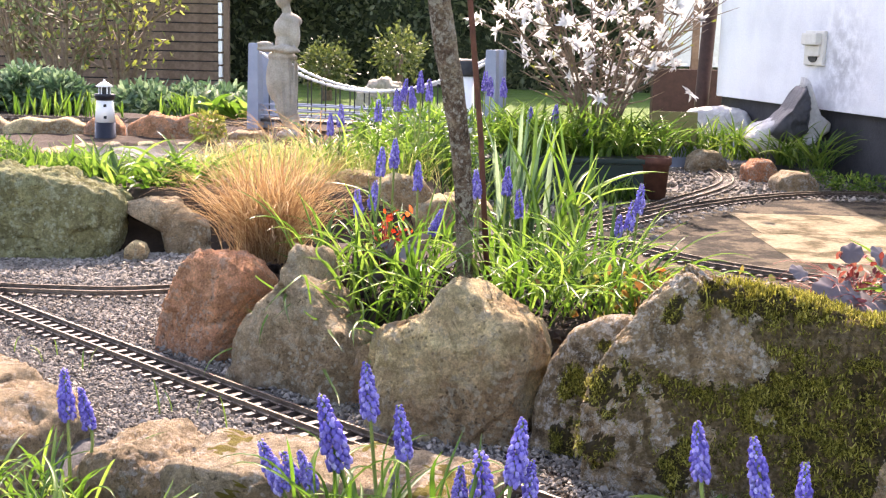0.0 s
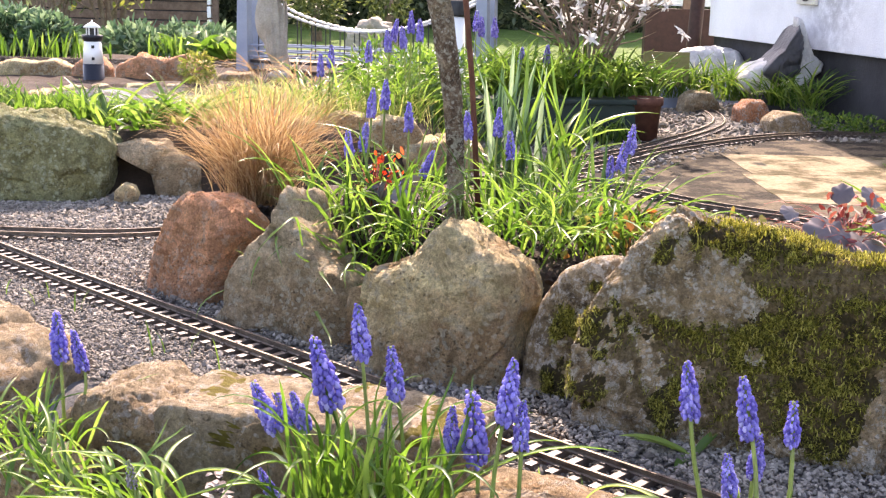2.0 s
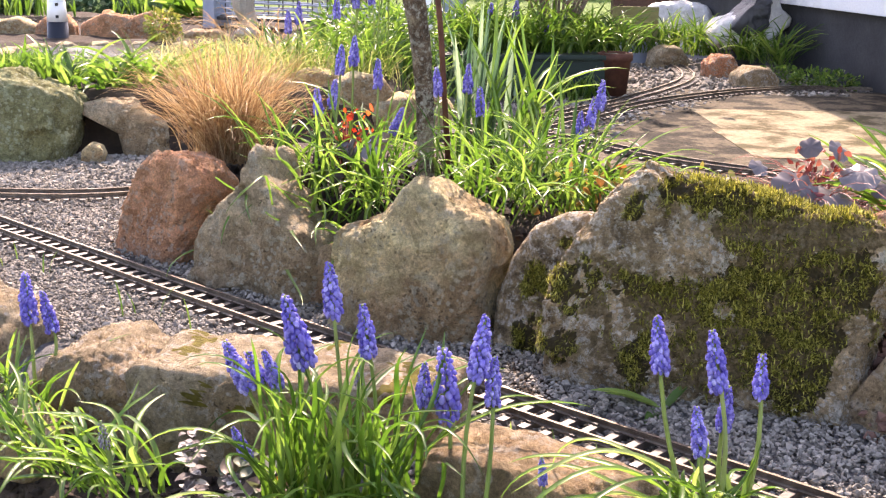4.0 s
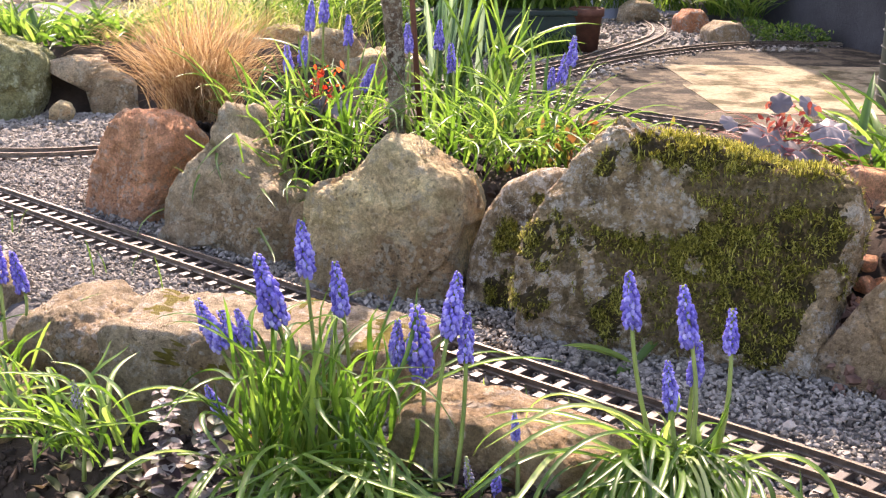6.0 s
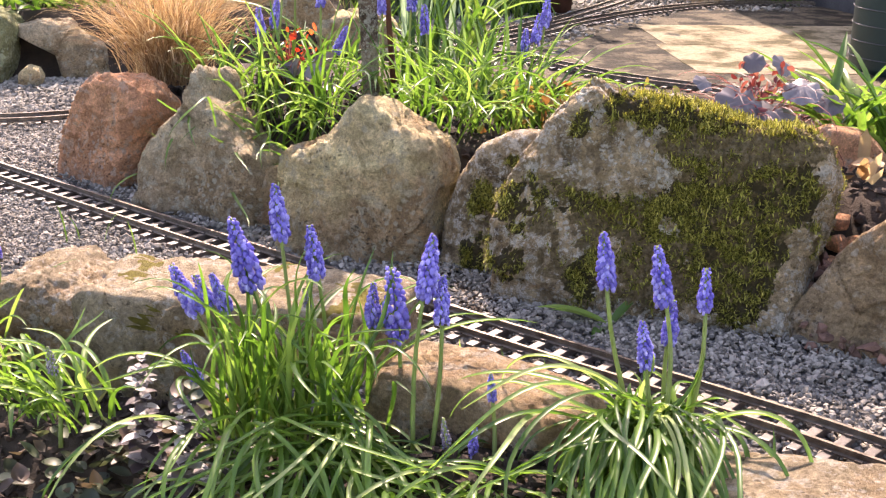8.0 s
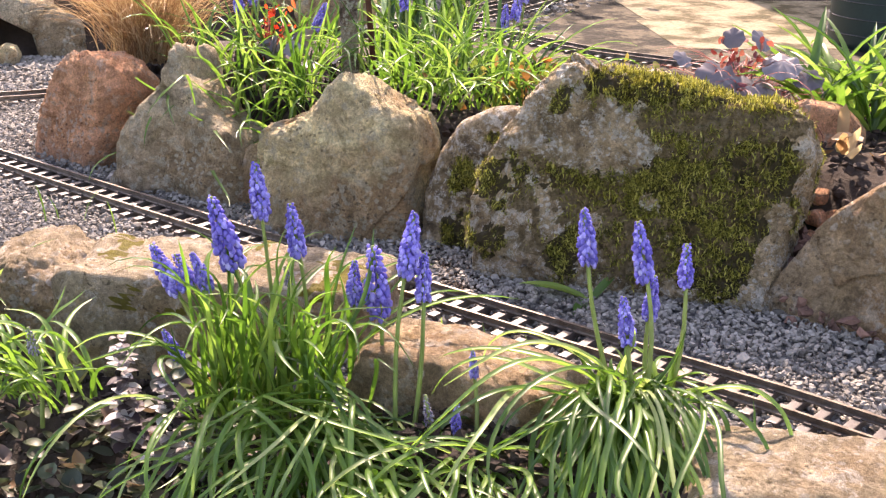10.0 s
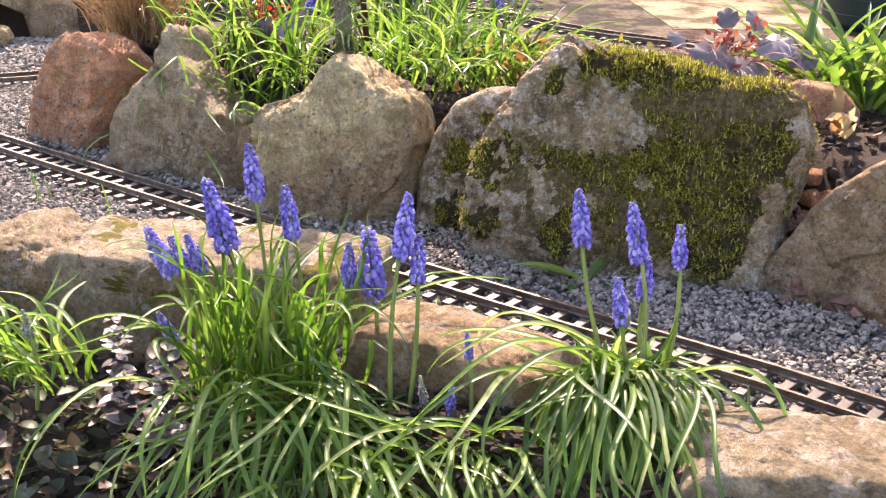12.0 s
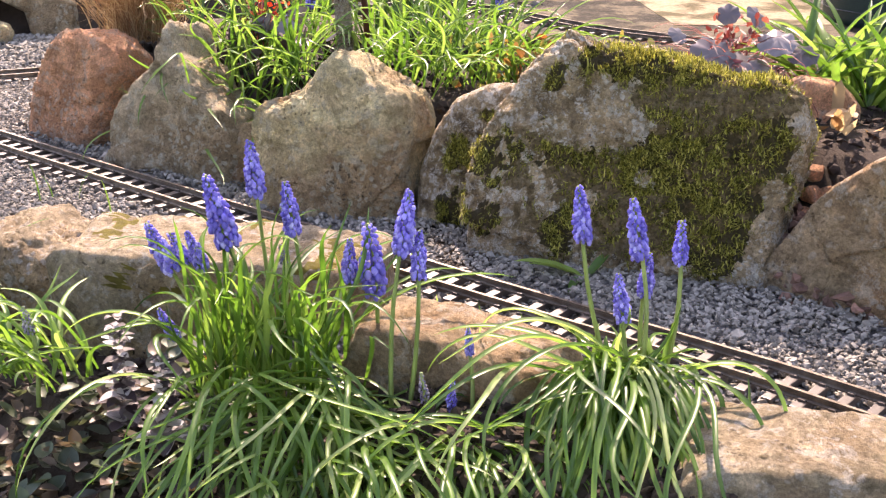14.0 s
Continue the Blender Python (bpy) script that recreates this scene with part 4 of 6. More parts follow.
# ---- grape hyacinths ----
def bell_head(seed, count=112, taper=0.3):
    """A flower spike of little bells, one unit long, hanging from its tip at the origin."""
    rng = np.random.default_rng(seed)
    bm = bmesh.new()
    for k in range(count):
        u = (k + 0.5) / count
        z = -(u ** 0.9)
        rad = 0.15 * (taper + (1 - taper) * math.sin(min(1, u * 1.35) * math.pi / 2)) * (1.0 if u < 0.85 else 0.9)
        a = k * 2.39996 + rng.normal(0, 0.12)
        size = (0.028 + 0.024 * min(1, u * 1.8)) * rng.uniform(0.72, 1.18)
        rad *= rng.uniform(0.82, 1.22)
        droop = 25 + 55 * u
        m = Matrix.Rotation(a, 4, "Z") @ Matrix.Translation((rad, 0, z)) @ Matrix.Rotation(radians(droop), 4, "Y") @ Matrix.Diagonal((1.35 * size, size, size, 1))
        bmesh.ops.create_icosphere(bm, subdivisions=1, radius=1.0, matrix=m)
    bmesh.ops.create_cone(bm, cap_ends=True, segments=6, radius1=0.03, radius2=0.02, depth=0.95, matrix=Matrix.Translation((0, 0, -0.5)))
    me = bpy.data.meshes.new("flower_head")
    bm.to_mesh(me)
    bm.free()
    me.materials.append(M["bell"])
    me.polygons.foreach_set("use_smooth", [True] * len(me.polygons))
    return me


HEADS = [bell_head(k) for k in (1, 2, 3)] + [bell_head(4, 84, 0.45)]
DULL = bell_head(5, 46, 0.35)
DULL.materials[0] = M["budtip"]


def flower(parent, tip, foot, size, k=0, dull=False):
    tip, foot = Vector(tip), Vector(foot)
    mid = foot.lerp(tip, 0.55) + Vector((RNG.normal(0, 0.006), RNG.normal(0, 0.006), 0))
    pts, _ = spline([tuple(foot), tuple(mid), tuple(tip)], 9)
    v, f = tube(pts, np.linspace(0.0028, 0.0016, 9), 6)
    st = mesh_part("flower_stem", quick_mesh("flower_stem", v, f, M["stem"], True), parent)
    axis = (tip - mid).normalized()
    m = Matrix.Translation(tip) @ axis.to_track_quat("Z", "Y").to_matrix().to_4x4() @ Matrix.Rotation(RNG.uniform(0, 6.28), 4, "Z") @ Matrix.Diagonal((size * 0.88, size * 0.88, size, 1))
    mesh_part("flower_head", DULL if dull else HEADS[k % len(HEADS)], st, m)


def leaf_parts(ob, vf, mat, name="leaf"):
    """Each strap leaf as a part of its own."""
    v, f = np.asarray(vf[0]), np.asarray(vf[1])
    lo, hi = f.min(1), np.maximum.accumulate(f.max(1))
    cut = np.r_[0, np.where(lo[1:] > hi[:-1])[0] + 1, len(f)]
    for a, b in zip(cut, cut[1:]):
        i0, i1 = f[a:b].min(), f[a:b].max()
        base = v[i0].copy()
        mesh_part(name, quick_mesh(name, v[i0:i1 + 1] - base, f[a:b] - i0, mat, True), ob, Matrix.Translation(base))


def clump(label, leaves, flowers, mat="grass", name="grape_hyacinth", single=True):
    ob = thing(name, label, "flower", group="grape hyacinths")
    if single:
        leaf_parts(ob, leaves, M[mat])
    else:
        mesh_part("leaves", quick_mesh("leaves", leaves[0], leaves[1], M[mat], True), ob)["kind"] = "stuff"
    for k, (tip, foot, size, *dull) in enumerate(flowers):
        flower(ob, tip, foot, size, k, bool(dull))
    return ob


def front_flowers():
    # leaves arch forwards over the edging stones
    A = [(-0.10, 1.07, 0.01), (-0.06, 1.07, 0.015), (-0.02, 1.06, 0.01)]
    lv = stack(tufts(A, 19, 0.019, (0.08, 0.20), (0.0040, 0.0064), (0.0, 0.45), (0.1, 1.2), seg=13, power=2.2, drift=0.5),
               tufts(A, 16, 0.018, (0.14, 0.24), (0.0038, 0.0058), (0.0, 0.5), (1.2, 2.6), -1.4, 1.6, seg=16, power=1.8, drift=0.7),
               tufts([(x, y - 0.02, z - 0.01) for x, y, z in A], 26, 0.02, (0.10, 0.32), (0.0036, 0.0056), (0.0, 1.2), (2.5, 3.3), -1.5, 0.8, seg=18, power=0.8, drift=0.8),
               blades(np.array([(0.0, 1.09, 0.04), (0.01, 1.08, 0.03), (-0.12, 1.08, 0.03), (0.02, 1.09, 0.05)]), [0.05, -0.15, 2.9, 0.3], [0.7, 1.0, 0.5, 0.5], [1.9, 2.2, 2.5, 2.0], [0.21, 0.19, 0.17, 0.15], [0.0058, 0.0055, 0.0055, 0.005], 12, 0.42, 1.2, 0.1),
               tufts([(-0.03, 1.04, 0.0), (0.01, 1.02, -0.01)], 26, 0.02, (0.14, 0.29), (0.0036, 0.0054), (0.3, 1.1), (2.4, 3.3), -1.2, 0.6, seg=18, power=0.9, drift=0.8))
    low = stack(tufts([(0.11, 0.95, 0.0), (0.15, 0.94, 0.0), (0.05, 0.955, -0.01)], 28, 0.014, (0.10, 0.26), (0.0038, 0.0058), (0.3, 1.2), (2.4, 3.4), -1.57, 0.9, seg=18, power=0.9, drift=0.9),
                tufts([(0.0, 0.95, -0.04), (0.08, 0.92, -0.05), (-0.05, 0.97, -0.04), (0.16, 0.91, -0.05)], 22, 0.03, (0.10, 0.22), (0.0036, 0.0054), (0.1, 1.0), (2.0, 3.3), -1.5, 1.1, seg=16, power=1.1, drift=1.0))
    clump("low tangle of grape hyacinth leaves at the border's edge", low, [])
    clump("violet grape hyacinths with arching green leaves", lv, [
        ((-0.068, 1.08, 0.254), (-0.045, 1.10, -0.03), 0.054), ((-0.109, 1.08, 0.222), (-0.055, 1.10, -0.03), 0.072), ((-0.165, 1.08, 0.177), (-0.075, 1.09, -0.03), 0.054),
        ((-0.145, 1.085, 0.165), (-0.07, 1.10, -0.03), 0.038), ((-0.129, 1.08, 0.168), (-0.06, 1.09, -0.03), 0.042), ((-0.037, 1.08, 0.214), (-0.02, 1.10, -0.03), 0.053),
        ((0.022, 1.08, 0.158), (0.018, 1.09, -0.03), 0.045), ((0.039, 1.075, 0.174), (0.042, 1.07, -0.03), 0.073), ((-0.157, 1.06, 0.099), (-0.09, 1.08, -0.03), 0.036),
        ((-0.044, 1.09, 0.149), (-0.02, 1.10, -0.02), 0.022, 1)])
    clump("tall pair of grape hyacinths before the brown stone", tufts([(0.075, 0.975, 0.0)], 5, 0.012, (0.06, 0.11), (0.0042, 0.006), (0.2, 0.8), (1.6, 2.8), 0.2, 0.8, seg=13), [
        ((0.074, 1.02, 0.224), (0.058, 1.0, -0.05), 0.058), ((0.083, 1.02, 0.186), (0.066, 1.0, -0.05), 0.045), ((0.126, 1.0, 0.099), (0.125, 0.98, -0.05), 0.026),
        ((0.112, 0.99, 0.05), (0.114, 0.98, -0.06), 0.028), ((0.083, 0.99, 0.06), (0.083, 0.98, -0.06), 0.028, 1)])
    lv = stack(tufts([(0.25, 0.98, 0.05), (0.27, 0.98, 0.06), (0.29, 0.98, 0.055)], 62, 0.017, (0.08, 0.33), (0.0034, 0.0052), (0.1, 1.5), (2.6, 3.3), -1.95, 0.42, seg=16, power=0.5, drift=0.5),
               tufts([(0.275, 0.985, 0.055)], 24, 0.018, (0.04, 0.085), (0.0040, 0.0060), (0.1, 0.8), (0.6, 2.4), seg=13),
               tufts([(0.26, 0.98, 0.06)], 10, 0.02, (0.17, 0.28), (0.0050, 0.0070), (0.5, 1.1), (2.2, 3.2), -2.6, 0.4, seg=18, power=1.2, drift=1.5),
               tufts([(0.30, 0.98, 0.05)], 3, 0.01, (0.10, 0.19), (0.0050, 0.0068), (0.5, 1.0), (2.6, 3.2), -0.9, 0.3, seg=18, power=1.0, drift=0.4))
    clump("grape hyacinths over a thick tussock of drooping leaves", lv, [
        ((0.221, 1.0, 0.232), (0.272, 0.99, 0.0), 0.052), ((0.27, 1.0, 0.219), (0.285, 0.99, 0.0), 0.055), ((0.289, 1.0, 0.168), (0.29, 0.985, 0.0), 0.042),
        ((0.316, 1.0, 0.198), (0.30, 0.99, 0.0), 0.040), ((0.259, 0.99, 0.152), (0.28, 0.98, 0.0), 0.045), ((0.197, 0.93, -0.017), (0.20, 0.92, -0.13), 0.034)])
    lv = tufts([(-0.30, 1.15, -0.01), (-0.265, 1.15, -0.01), (-0.33, 1.17, -0.01), (-0.37, 1.20, -0.01), (-0.43, 1.27, -0.02)], 15, 0.022, (0.07, 0.16), (0.0042, 0.0066), (0.1, 0.8), (0.8, 2.9), -2.6, 1.3, seg=16, drift=0.8)
    clump("grape hyacinths in a low grassy tussock", lv, [((-0.457, 1.43, 0.14), (-0.447, 1.41, -0.02), 0.062), ((-0.438, 1.43, 0.117), (-0.432, 1.41, -0.02), 0.052), ((-0.297, 1.13, 0.075), (-0.29, 1.12, -0.03), 0.03, 1)])
    lv = tufts([(-0.51, 1.38, -0.02), (-0.46, 1.33, -0.02)], 30, 0.035, (0.07, 0.15), (0.003, 0.005), (0.1, 0.7), (1.0, 2.2), -1.2, 1.4)
    stuff("grass_tussock", "long thin grass between the edging stones", "grass", lv, M["grass"])
    b = np.c_[RNG.uniform(-0.75, 0.55, 26), np.zeros(26), np.zeros(26)]
    b[:, 1] = 1.02 - (b[:, 0] - 0.5) * 0.98 - 0.15 - RNG.uniform(0, 0.09, 26)
    lv = blades(b, RNG.uniform(-3, 3, 26), 0.1, RNG.uniform(0.4, 1.2, 26), RNG.uniform(0.03, 0.075, 26), 0.0028, 5)
    stuff("grass_shoots", "thin green shoots coming up through gravel", "grass", lv, M["bright"])


front_flowers()


def bugle(at, h):
    """A bronze spike of whorled leaves."""
    pcs = []
    for k in range(12):
        u = k / 12
        n = 6
        a = np.arange(n) * 6.283 / n + k * 0.5
        b = np.tile([at[0], at[1], at[2] + h * u], (n, 1))
        pcs.append(blades(b + RNG.normal(0, 0.002, b.shape), a + RNG.normal(0, 0.3, n), RNG.uniform(0.7, 1.3, n), RNG.uniform(1.6, 2.6, n), 0.024 * (1.1 - 0.7 * u) * RNG.uniform(0.7, 1.2, n), 0.014 * (1.1 - 0.7 * u), 5, 0.2, 1.0, 0, "leaf"))
    return stack(*pcs)


def make_bugle():
    z = lambda x, y: float(ground_z(x, y))
    sp = [bugle((-0.190, 1.03, 0.0), 0.115), bugle((-0.150, 1.01, -0.01), 0.09), bugle((-0.12, 0.99, -0.04), 0.055)]
    n = 1250
    b = np.c_[RNG.uniform(-0.48, -0.08, n), RNG.uniform(0.85, 1.17, n)]
    b = np.c_[b, ground_z(b[:, 0], b[:, 1]) + RNG.uniform(0.0, 0.07, n)]
    low = blades(b, RNG.normal(-1.6, 1.7, n), RNG.uniform(0.2, 1.2, n), RNG.uniform(0.9, 2.1, n), RNG.uniform(0.014, 0.030, n), RNG.uniform(0.011, 0.021, n), 6, 0.3, 1, 0, "leaf")
    plant("bugle", "bronze purple bugle with short leafy flower spikes", "plant", [("flower_spike", s, M["spike"]) for s in sp] + [("foliage", low, M["bugle"])])


make_bugle()


# ---- boulder moss ----
def make_moss(stone, fn, also, count, label):
    me = stone.data
    n = len(me.vertices)
    co = np.empty(n * 3)
    me.vertices.foreach_get("co", co)
    co = co.reshape(-1, 3)
    no = np.empty(n * 3)
    me.vertices.foreach_get("normal", no)
    no = no.reshape(-1, 3)
    mid = (co.max(0) + co.min(0)) / 2
    no *= np.sign(((co - mid) * no).sum(1))[:, None]
    tuft = np.array([noise.fractal(Vector(q) * 60, 0.7, 2.1, 3) for q in co])
    w = np.clip(fn(co) + 0.16 * also(co), 0, 1) * np.clip(0.30 + 1.5 * tuft, 0.02, 1.4) * (no[:, 1] < 0.55)
    pick = RNG.choice(n, count, p=w / w.sum())
    m = np.array(stone.matrix_world)
    p = (co[pick] + RNG.normal(0, 0.0018, (count, 3)) - no[pick] * 0.001) @ m[:3, :3].T + m[:3, 3]
    d = no[pick] @ m[:3, :3].T
    az = np.arctan2(d[:, 1], d[:, 0]) + RNG.uniform(-1.75, 1.75, count)
    up = np.arccos(np.clip(d[:, 2], -1, 1)) + RNG.uniform(-1.1, 1.0, count)
    vf = blades(p, az, up, up + RNG.normal(0.3, 1.3, count), RNG.uniform(0.004, 0.011, count), RNG.uniform(0.0011, 0.0019, count), 3, 0.3, 1.2, RNG.normal(0, 1.0, count))
    stuff("moss", label, "moss", vf, M["moss"])



make_moss(BOULDER, boulder_moss, boulder_peat, 46000, "olive green feathery moss clinging to the boulder")
make_moss(SLAB, slab_moss, slab_moss, 5500, "tufts of olive moss on the leaning slab")


# ---- the bed behind the rocks ----
def make_tree():
    ob = thing("tree", "slim young tree trunk with lichened bark", "tree")
    pts, _ = spline([(0.038, 1.95, 0.08), (0.036, 1.95, 0.173), (0.033, 1.95, 0.26), (0.027, 1.95, 0.345), (0.018, 1.95, 0.41), (0.008, 1.95, 0.475), (-0.016, 1.95, 0.605), (-0.045, 1.96, 0.85), (-0.06, 1.97, 1.3), (-0.04, 2.0, 1.8)], 90)
    rad = np.interp([q[2] for q in pts], [0.08, 0.14, 0.2, 0.34, 0.42, 0.6, 0.9, 1.8], [0.019, 0.0150, 0.0138, 0.0150, 0.0178, 0.0190, 0.018, 0.010])
    v, f = tube(pts, rad, 24)
    v = [tuple(Vector(q) + Vector(noise.noise_vector(Vector(q) * 38)) * 0.0030) for q in v]
    mesh_part("trunk", quick_mesh("trunk", v, f, M["bark"], True), ob)
    pcs = []
    for k in range(7):
        z = 1.0 + 0.12 * k
        a = k * 2.4
        o = Vector((-0.05, 1.97, z))
        e = o + Vector((math.cos(a), math.sin(a), 0.8)) * 0.4
        pcs.append(tube([o, o.lerp(e, 0.5) + Vector((0, 0, 0.04)), e], [0.006, 0.004, 0.002], 6))
    mesh_part("branch_tangle", quick_mesh("branch_tangle", *merge(*pcs), M["bark"], True), ob)
    v, f = tube([(0.083, 2.1, 0.08), (0.06, 2.1, 0.38), (0.035, 2.1, 0.61), (0.01, 2.1, 0.9)], [0.0052] * 4, 10)
    tagged(new("stake", quick_mesh("stake", v, f, M["rust"], True)), "thin rusty iron stake beside the tree", "stake")


def bed_flowers():
    c = [(-0.20, 2.08), (-0.13, 1.98), (-0.06, 2.02), (0.10, 1.97), (0.17, 1.93), (0.24, 1.9), (0.29, 1.96), (-0.02, 2.2), (0.12, 2.2), (0.22, 2.1)]
    lv = stack(tufts(c, 24, 0.032, (0.10, 0.22), (0.0042, 0.0068), (0.0, 0.5), (0.5, 2.4), seg=10), tufts([(-0.20, 1.96), (-0.14, 1.92), (0.25, 1.84), (0.19, 1.82), (0.12, 1.84), (-0.05, 1.92), (-0.06, 1.86), (-0.12, 1.88), (0.31, 1.80)], 18, 0.025, (0.14, 0.25), (0.0036, 0.0058), (0.1, 0.7), (1.3, 2.7), -1.6, 1.1, seg=13, drift=0.8))
    T = [(-0.095, 0.356), (-0.051, 0.315), (-0.119, 0.34), (-0.166, 0.258), (-0.003, 0.224), (0.12, 0.309), (0.059, 0.302), (0.141, 0.266), (-0.131, 0.275), (-0.061, 0.162)]
    fl = [((x * 0.9, 2.07, EYE + (z - EYE) * 0.9), (x * 0.9 + RNG.normal(0, 0.02), 2.05, 0.1), 0.05) for i, (x, z) in enumerate(T)]
    k = 2.0 / 2.3
    fl += [((x * k, 2.0, EYE + (z - EYE) * k), (x * k + dx, 1.98, 0.1), 0.05) for x, z, dx in ((0.375, 0.283, -0.02), (0.361, 0.25, -0.03), (0.336, 0.222, -0.01))]
    clump("drift of grape hyacinths behind the rocks", lv, fl, "bright", single=False)
    lv = stack(tufts([(0.19, 2.22), (0.25, 2.2), (0.14, 2.25)], 8, 0.018, (0.18, 0.35), (0.006, 0.010), (0.0, 0.3), (0.25, 1.0), drift=0.2),
               tufts([(0.2, 2.2)], 5, 0.03, (0.26, 0.36), (0.008, 0.012), (0.1, 0.4), (1.4, 2.0), 0.2, 1.0, drift=0.1))
    arch = blades(np.array([(0.16, 2.2, 0.11), (-0.02, 2.28, 0.13)]), [0.1, 3.0], [0.25, 0.5], [1.75, 1.7], [0.36, 0.28], [0.012, 0.012], 12, 0.25, 1.3)
    leaf_parts(plant("daffodil", "clump of tall daffodil leaves gone over", "plant", []), stack(lv, arch), M["bright"])
    arch = blades(np.array([(0.005, 1.79, 0.150), (-0.03, 1.80, 0.150), (-0.20, 1.82, 0.14), (0.10, 1.72, 0.16)]), [3.2, -2.9, -1.9, -1.3], [0.75, 0.5, 0.3, 0.3], [3.0, 2.8, 3.0, 3.1], [0.20, 0.15, 0.18, 0.17], [0.0058, 0.0045, 0.004, 0.0036], 14, 0.4, 1.3, 0.1)
    leaf_parts(plant("grape_hyacinth", "long leaves arching down over the edging rocks", "flower", [], "grape hyacinths"), arch, M["grass"])
    dry = np.array([(0.70, 1.55, 0.13)]) + RNG.normal(0, 0.02, (14, 3)) * np.array([1.3, 0.8, 0.5])
    plant("dead_leaves", "pale dry fallen leaves beside the boulder", "dead leaves", [("leaves", leaves_at(dry, np.tile([0.3, -0.6, 0.3], (14, 1)), 0.05, 0.018), M["straw"])])
    # dry sedge
    lv = stack(tufts([(-0.335, 2.24), (-0.31, 2.22)], 400, 0.024, (0.16, 0.30), (0.0009, 0.0016), (0.0, 0.6), (0.4, 2.0), seg=7, drift=0.4))
    ob = plant("sedge", "tan tussock of fine dry sedge", "ornamental grass", [])
    mesh_part("foliage", quick_mesh("foliage", *lv, M["straw"], True), ob)["kind"] = "stuff"
    leaf_parts(ob, tufts([(-0.335, 2.22), (-0.31, 2.20)], 110, 0.024, (0.14, 0.29), (0.0009, 0.0016), (0.0, 0.7), (0.5, 2.2), seg=7, drift=0.4), M["straw"], "blade")
    # red leaved plant in the flowers
    p = np.c_[RNG.normal(-0.09, 0.016, 34), RNG.normal(2.0, 0.02, 34), RNG.uniform(0.215, 0.262, 34)]
    st = blades(np.tile([-0.10, 2.0, 0.12], (40, 1)), RNG.uniform(-3, 3, 40), 0.1, RNG.uniform(0.3, 1.2, 40), RNG.uniform(0.08, 0.16, 40), 0.003, 5)
    plant("barberry", "small plant with scarlet young leaves", "plant", [("stalk_tuft", st, M["redstalk"]), ("leaves", leaves_at(p, np.tile([0, -0.3, 0.6], (34, 1)), 0.014, 0.008), M["redleaf"]),
          ("old_leaves", leaves_at(np.c_[RNG.normal(-0.085, 0.04, 26), RNG.normal(1.97, 0.02, 26), RNG.uniform(0.15, 0.21, 26)], np.tile([0, -0.6, 0.3], (26, 1)), 0.036, 0.03), M["heuchera"])])
    p = np.c_[RNG.normal(0.33, 0.065, 170), RNG.normal(1.82, 0.035, 170), RNG.uniform(0.13, 0.20, 170)]
    plant("cranesbill", "low plant with orange and yellow leaves", "plant", [("leaves", leaves_at(p, np.tile([0, -0.3, 0.7], (170, 1)), 0.019, 0.014), M["orange"])])
    # purple leaved plant above the boulder
    o = np.array([0.59, 1.70, 0.135])
    st = blades(np.tile(o, (300, 1)) + RNG.normal(0, 0.014, (300, 3)), RNG.uniform(-3.1, 3.1, 300), RNG.uniform(0, 0.9, 300), RNG.uniform(1.8, 3.6, 300), RNG.uniform(0.07, 0.19, 300), 0.0024, 8, power=1.3, drift=RNG.normal(0, 0.9, 300))
    big = []
    for (x, y, z), sz, rx, rz in (((0.562, 1.655, 0.205), 0.032, 42, 8), ((0.652, 1.66, 0.222), 0.027, 30, -20), ((0.620, 1.65, 0.188), 0.036, 30, 20), ((0.583, 1.68, 0.255), 0.016, 55, -30), ((0.632, 1.69, 0.250), 0.018, 50, 40), ((0.512, 1.67, 0.228), 0.015, 40, 30), ((0.70, 1.68, 0.20), 0.024, 30, 0)):
        v = [(0, 0, 0.0)]
        for k in range(28):
            a = k * math.tau / 28
            r = sz * (1 + 0.06 * math.cos(a * 7)) * (0.7 if k == 14 else 1.0)
            v.append((r * math.cos(a) * 1.05, r * math.sin(a), sz * (0.09 * math.cos(a * 7 + 1) - 0.32)))
        f = [(0, k + 1, (k + 1) % 28 + 1) for k in range(28)]
        m = np.array(pose(x - 0.012, y, z + 0.012, rx, 0, rz))
        big.append((np.array(v) @ m[:3, :3].T + m[:3, 3], f))
    small = o + np.c_[RNG.normal(0, 0.024, 110), RNG.normal(0, 0.018, 110), RNG.uniform(0.03, 0.125, 110)]
    plant("heuchera", "purple leaved heuchera with crimson stalks", "plant", [("stalk_tuft", st, M["redstalk"]), ("young_foliage", leaves_at(small, np.tile([0, -0.4, 0.4], (110, 1)), 0.014, 0.009), M["redstalk"])] + [("leaf", q, M["heuchera"]) for q in big])
    lv = tufts([(0.75, 1.72), (0.82, 1.68), (0.80, 1.78)], 26, 0.025, (0.14, 0.25), (0.009, 0.014), (0.1, 0.8), (1.1, 2.3), drift=0.2)
    leaf_parts(plant("agapanthus", "clump of broad glossy green strap leaves", "plant", []), lv, M["bright"])
    lv = blades(np.array([(0.315, 1.355, 0.0)] * 5), [3.0, 2.7, -2.3, 0.5, -1.9], [1.0, 1.1, 1.1, 0.7, 1.2], [1.7, 1.8, 2.2, 1.5, 2.2], [0.095, 0.075, 0.055, 0.055, 0.05], [0.016, 0.015, 0.013, 0.014, 0.012], 8, 0.3, 1.2, 0.2, "leaf")
    leaf_parts(plant("bluebell", "small dark green bulb leaves against the boulder", "plant", []), lv, M["fresh"])


make_tree()
bed_flowers()

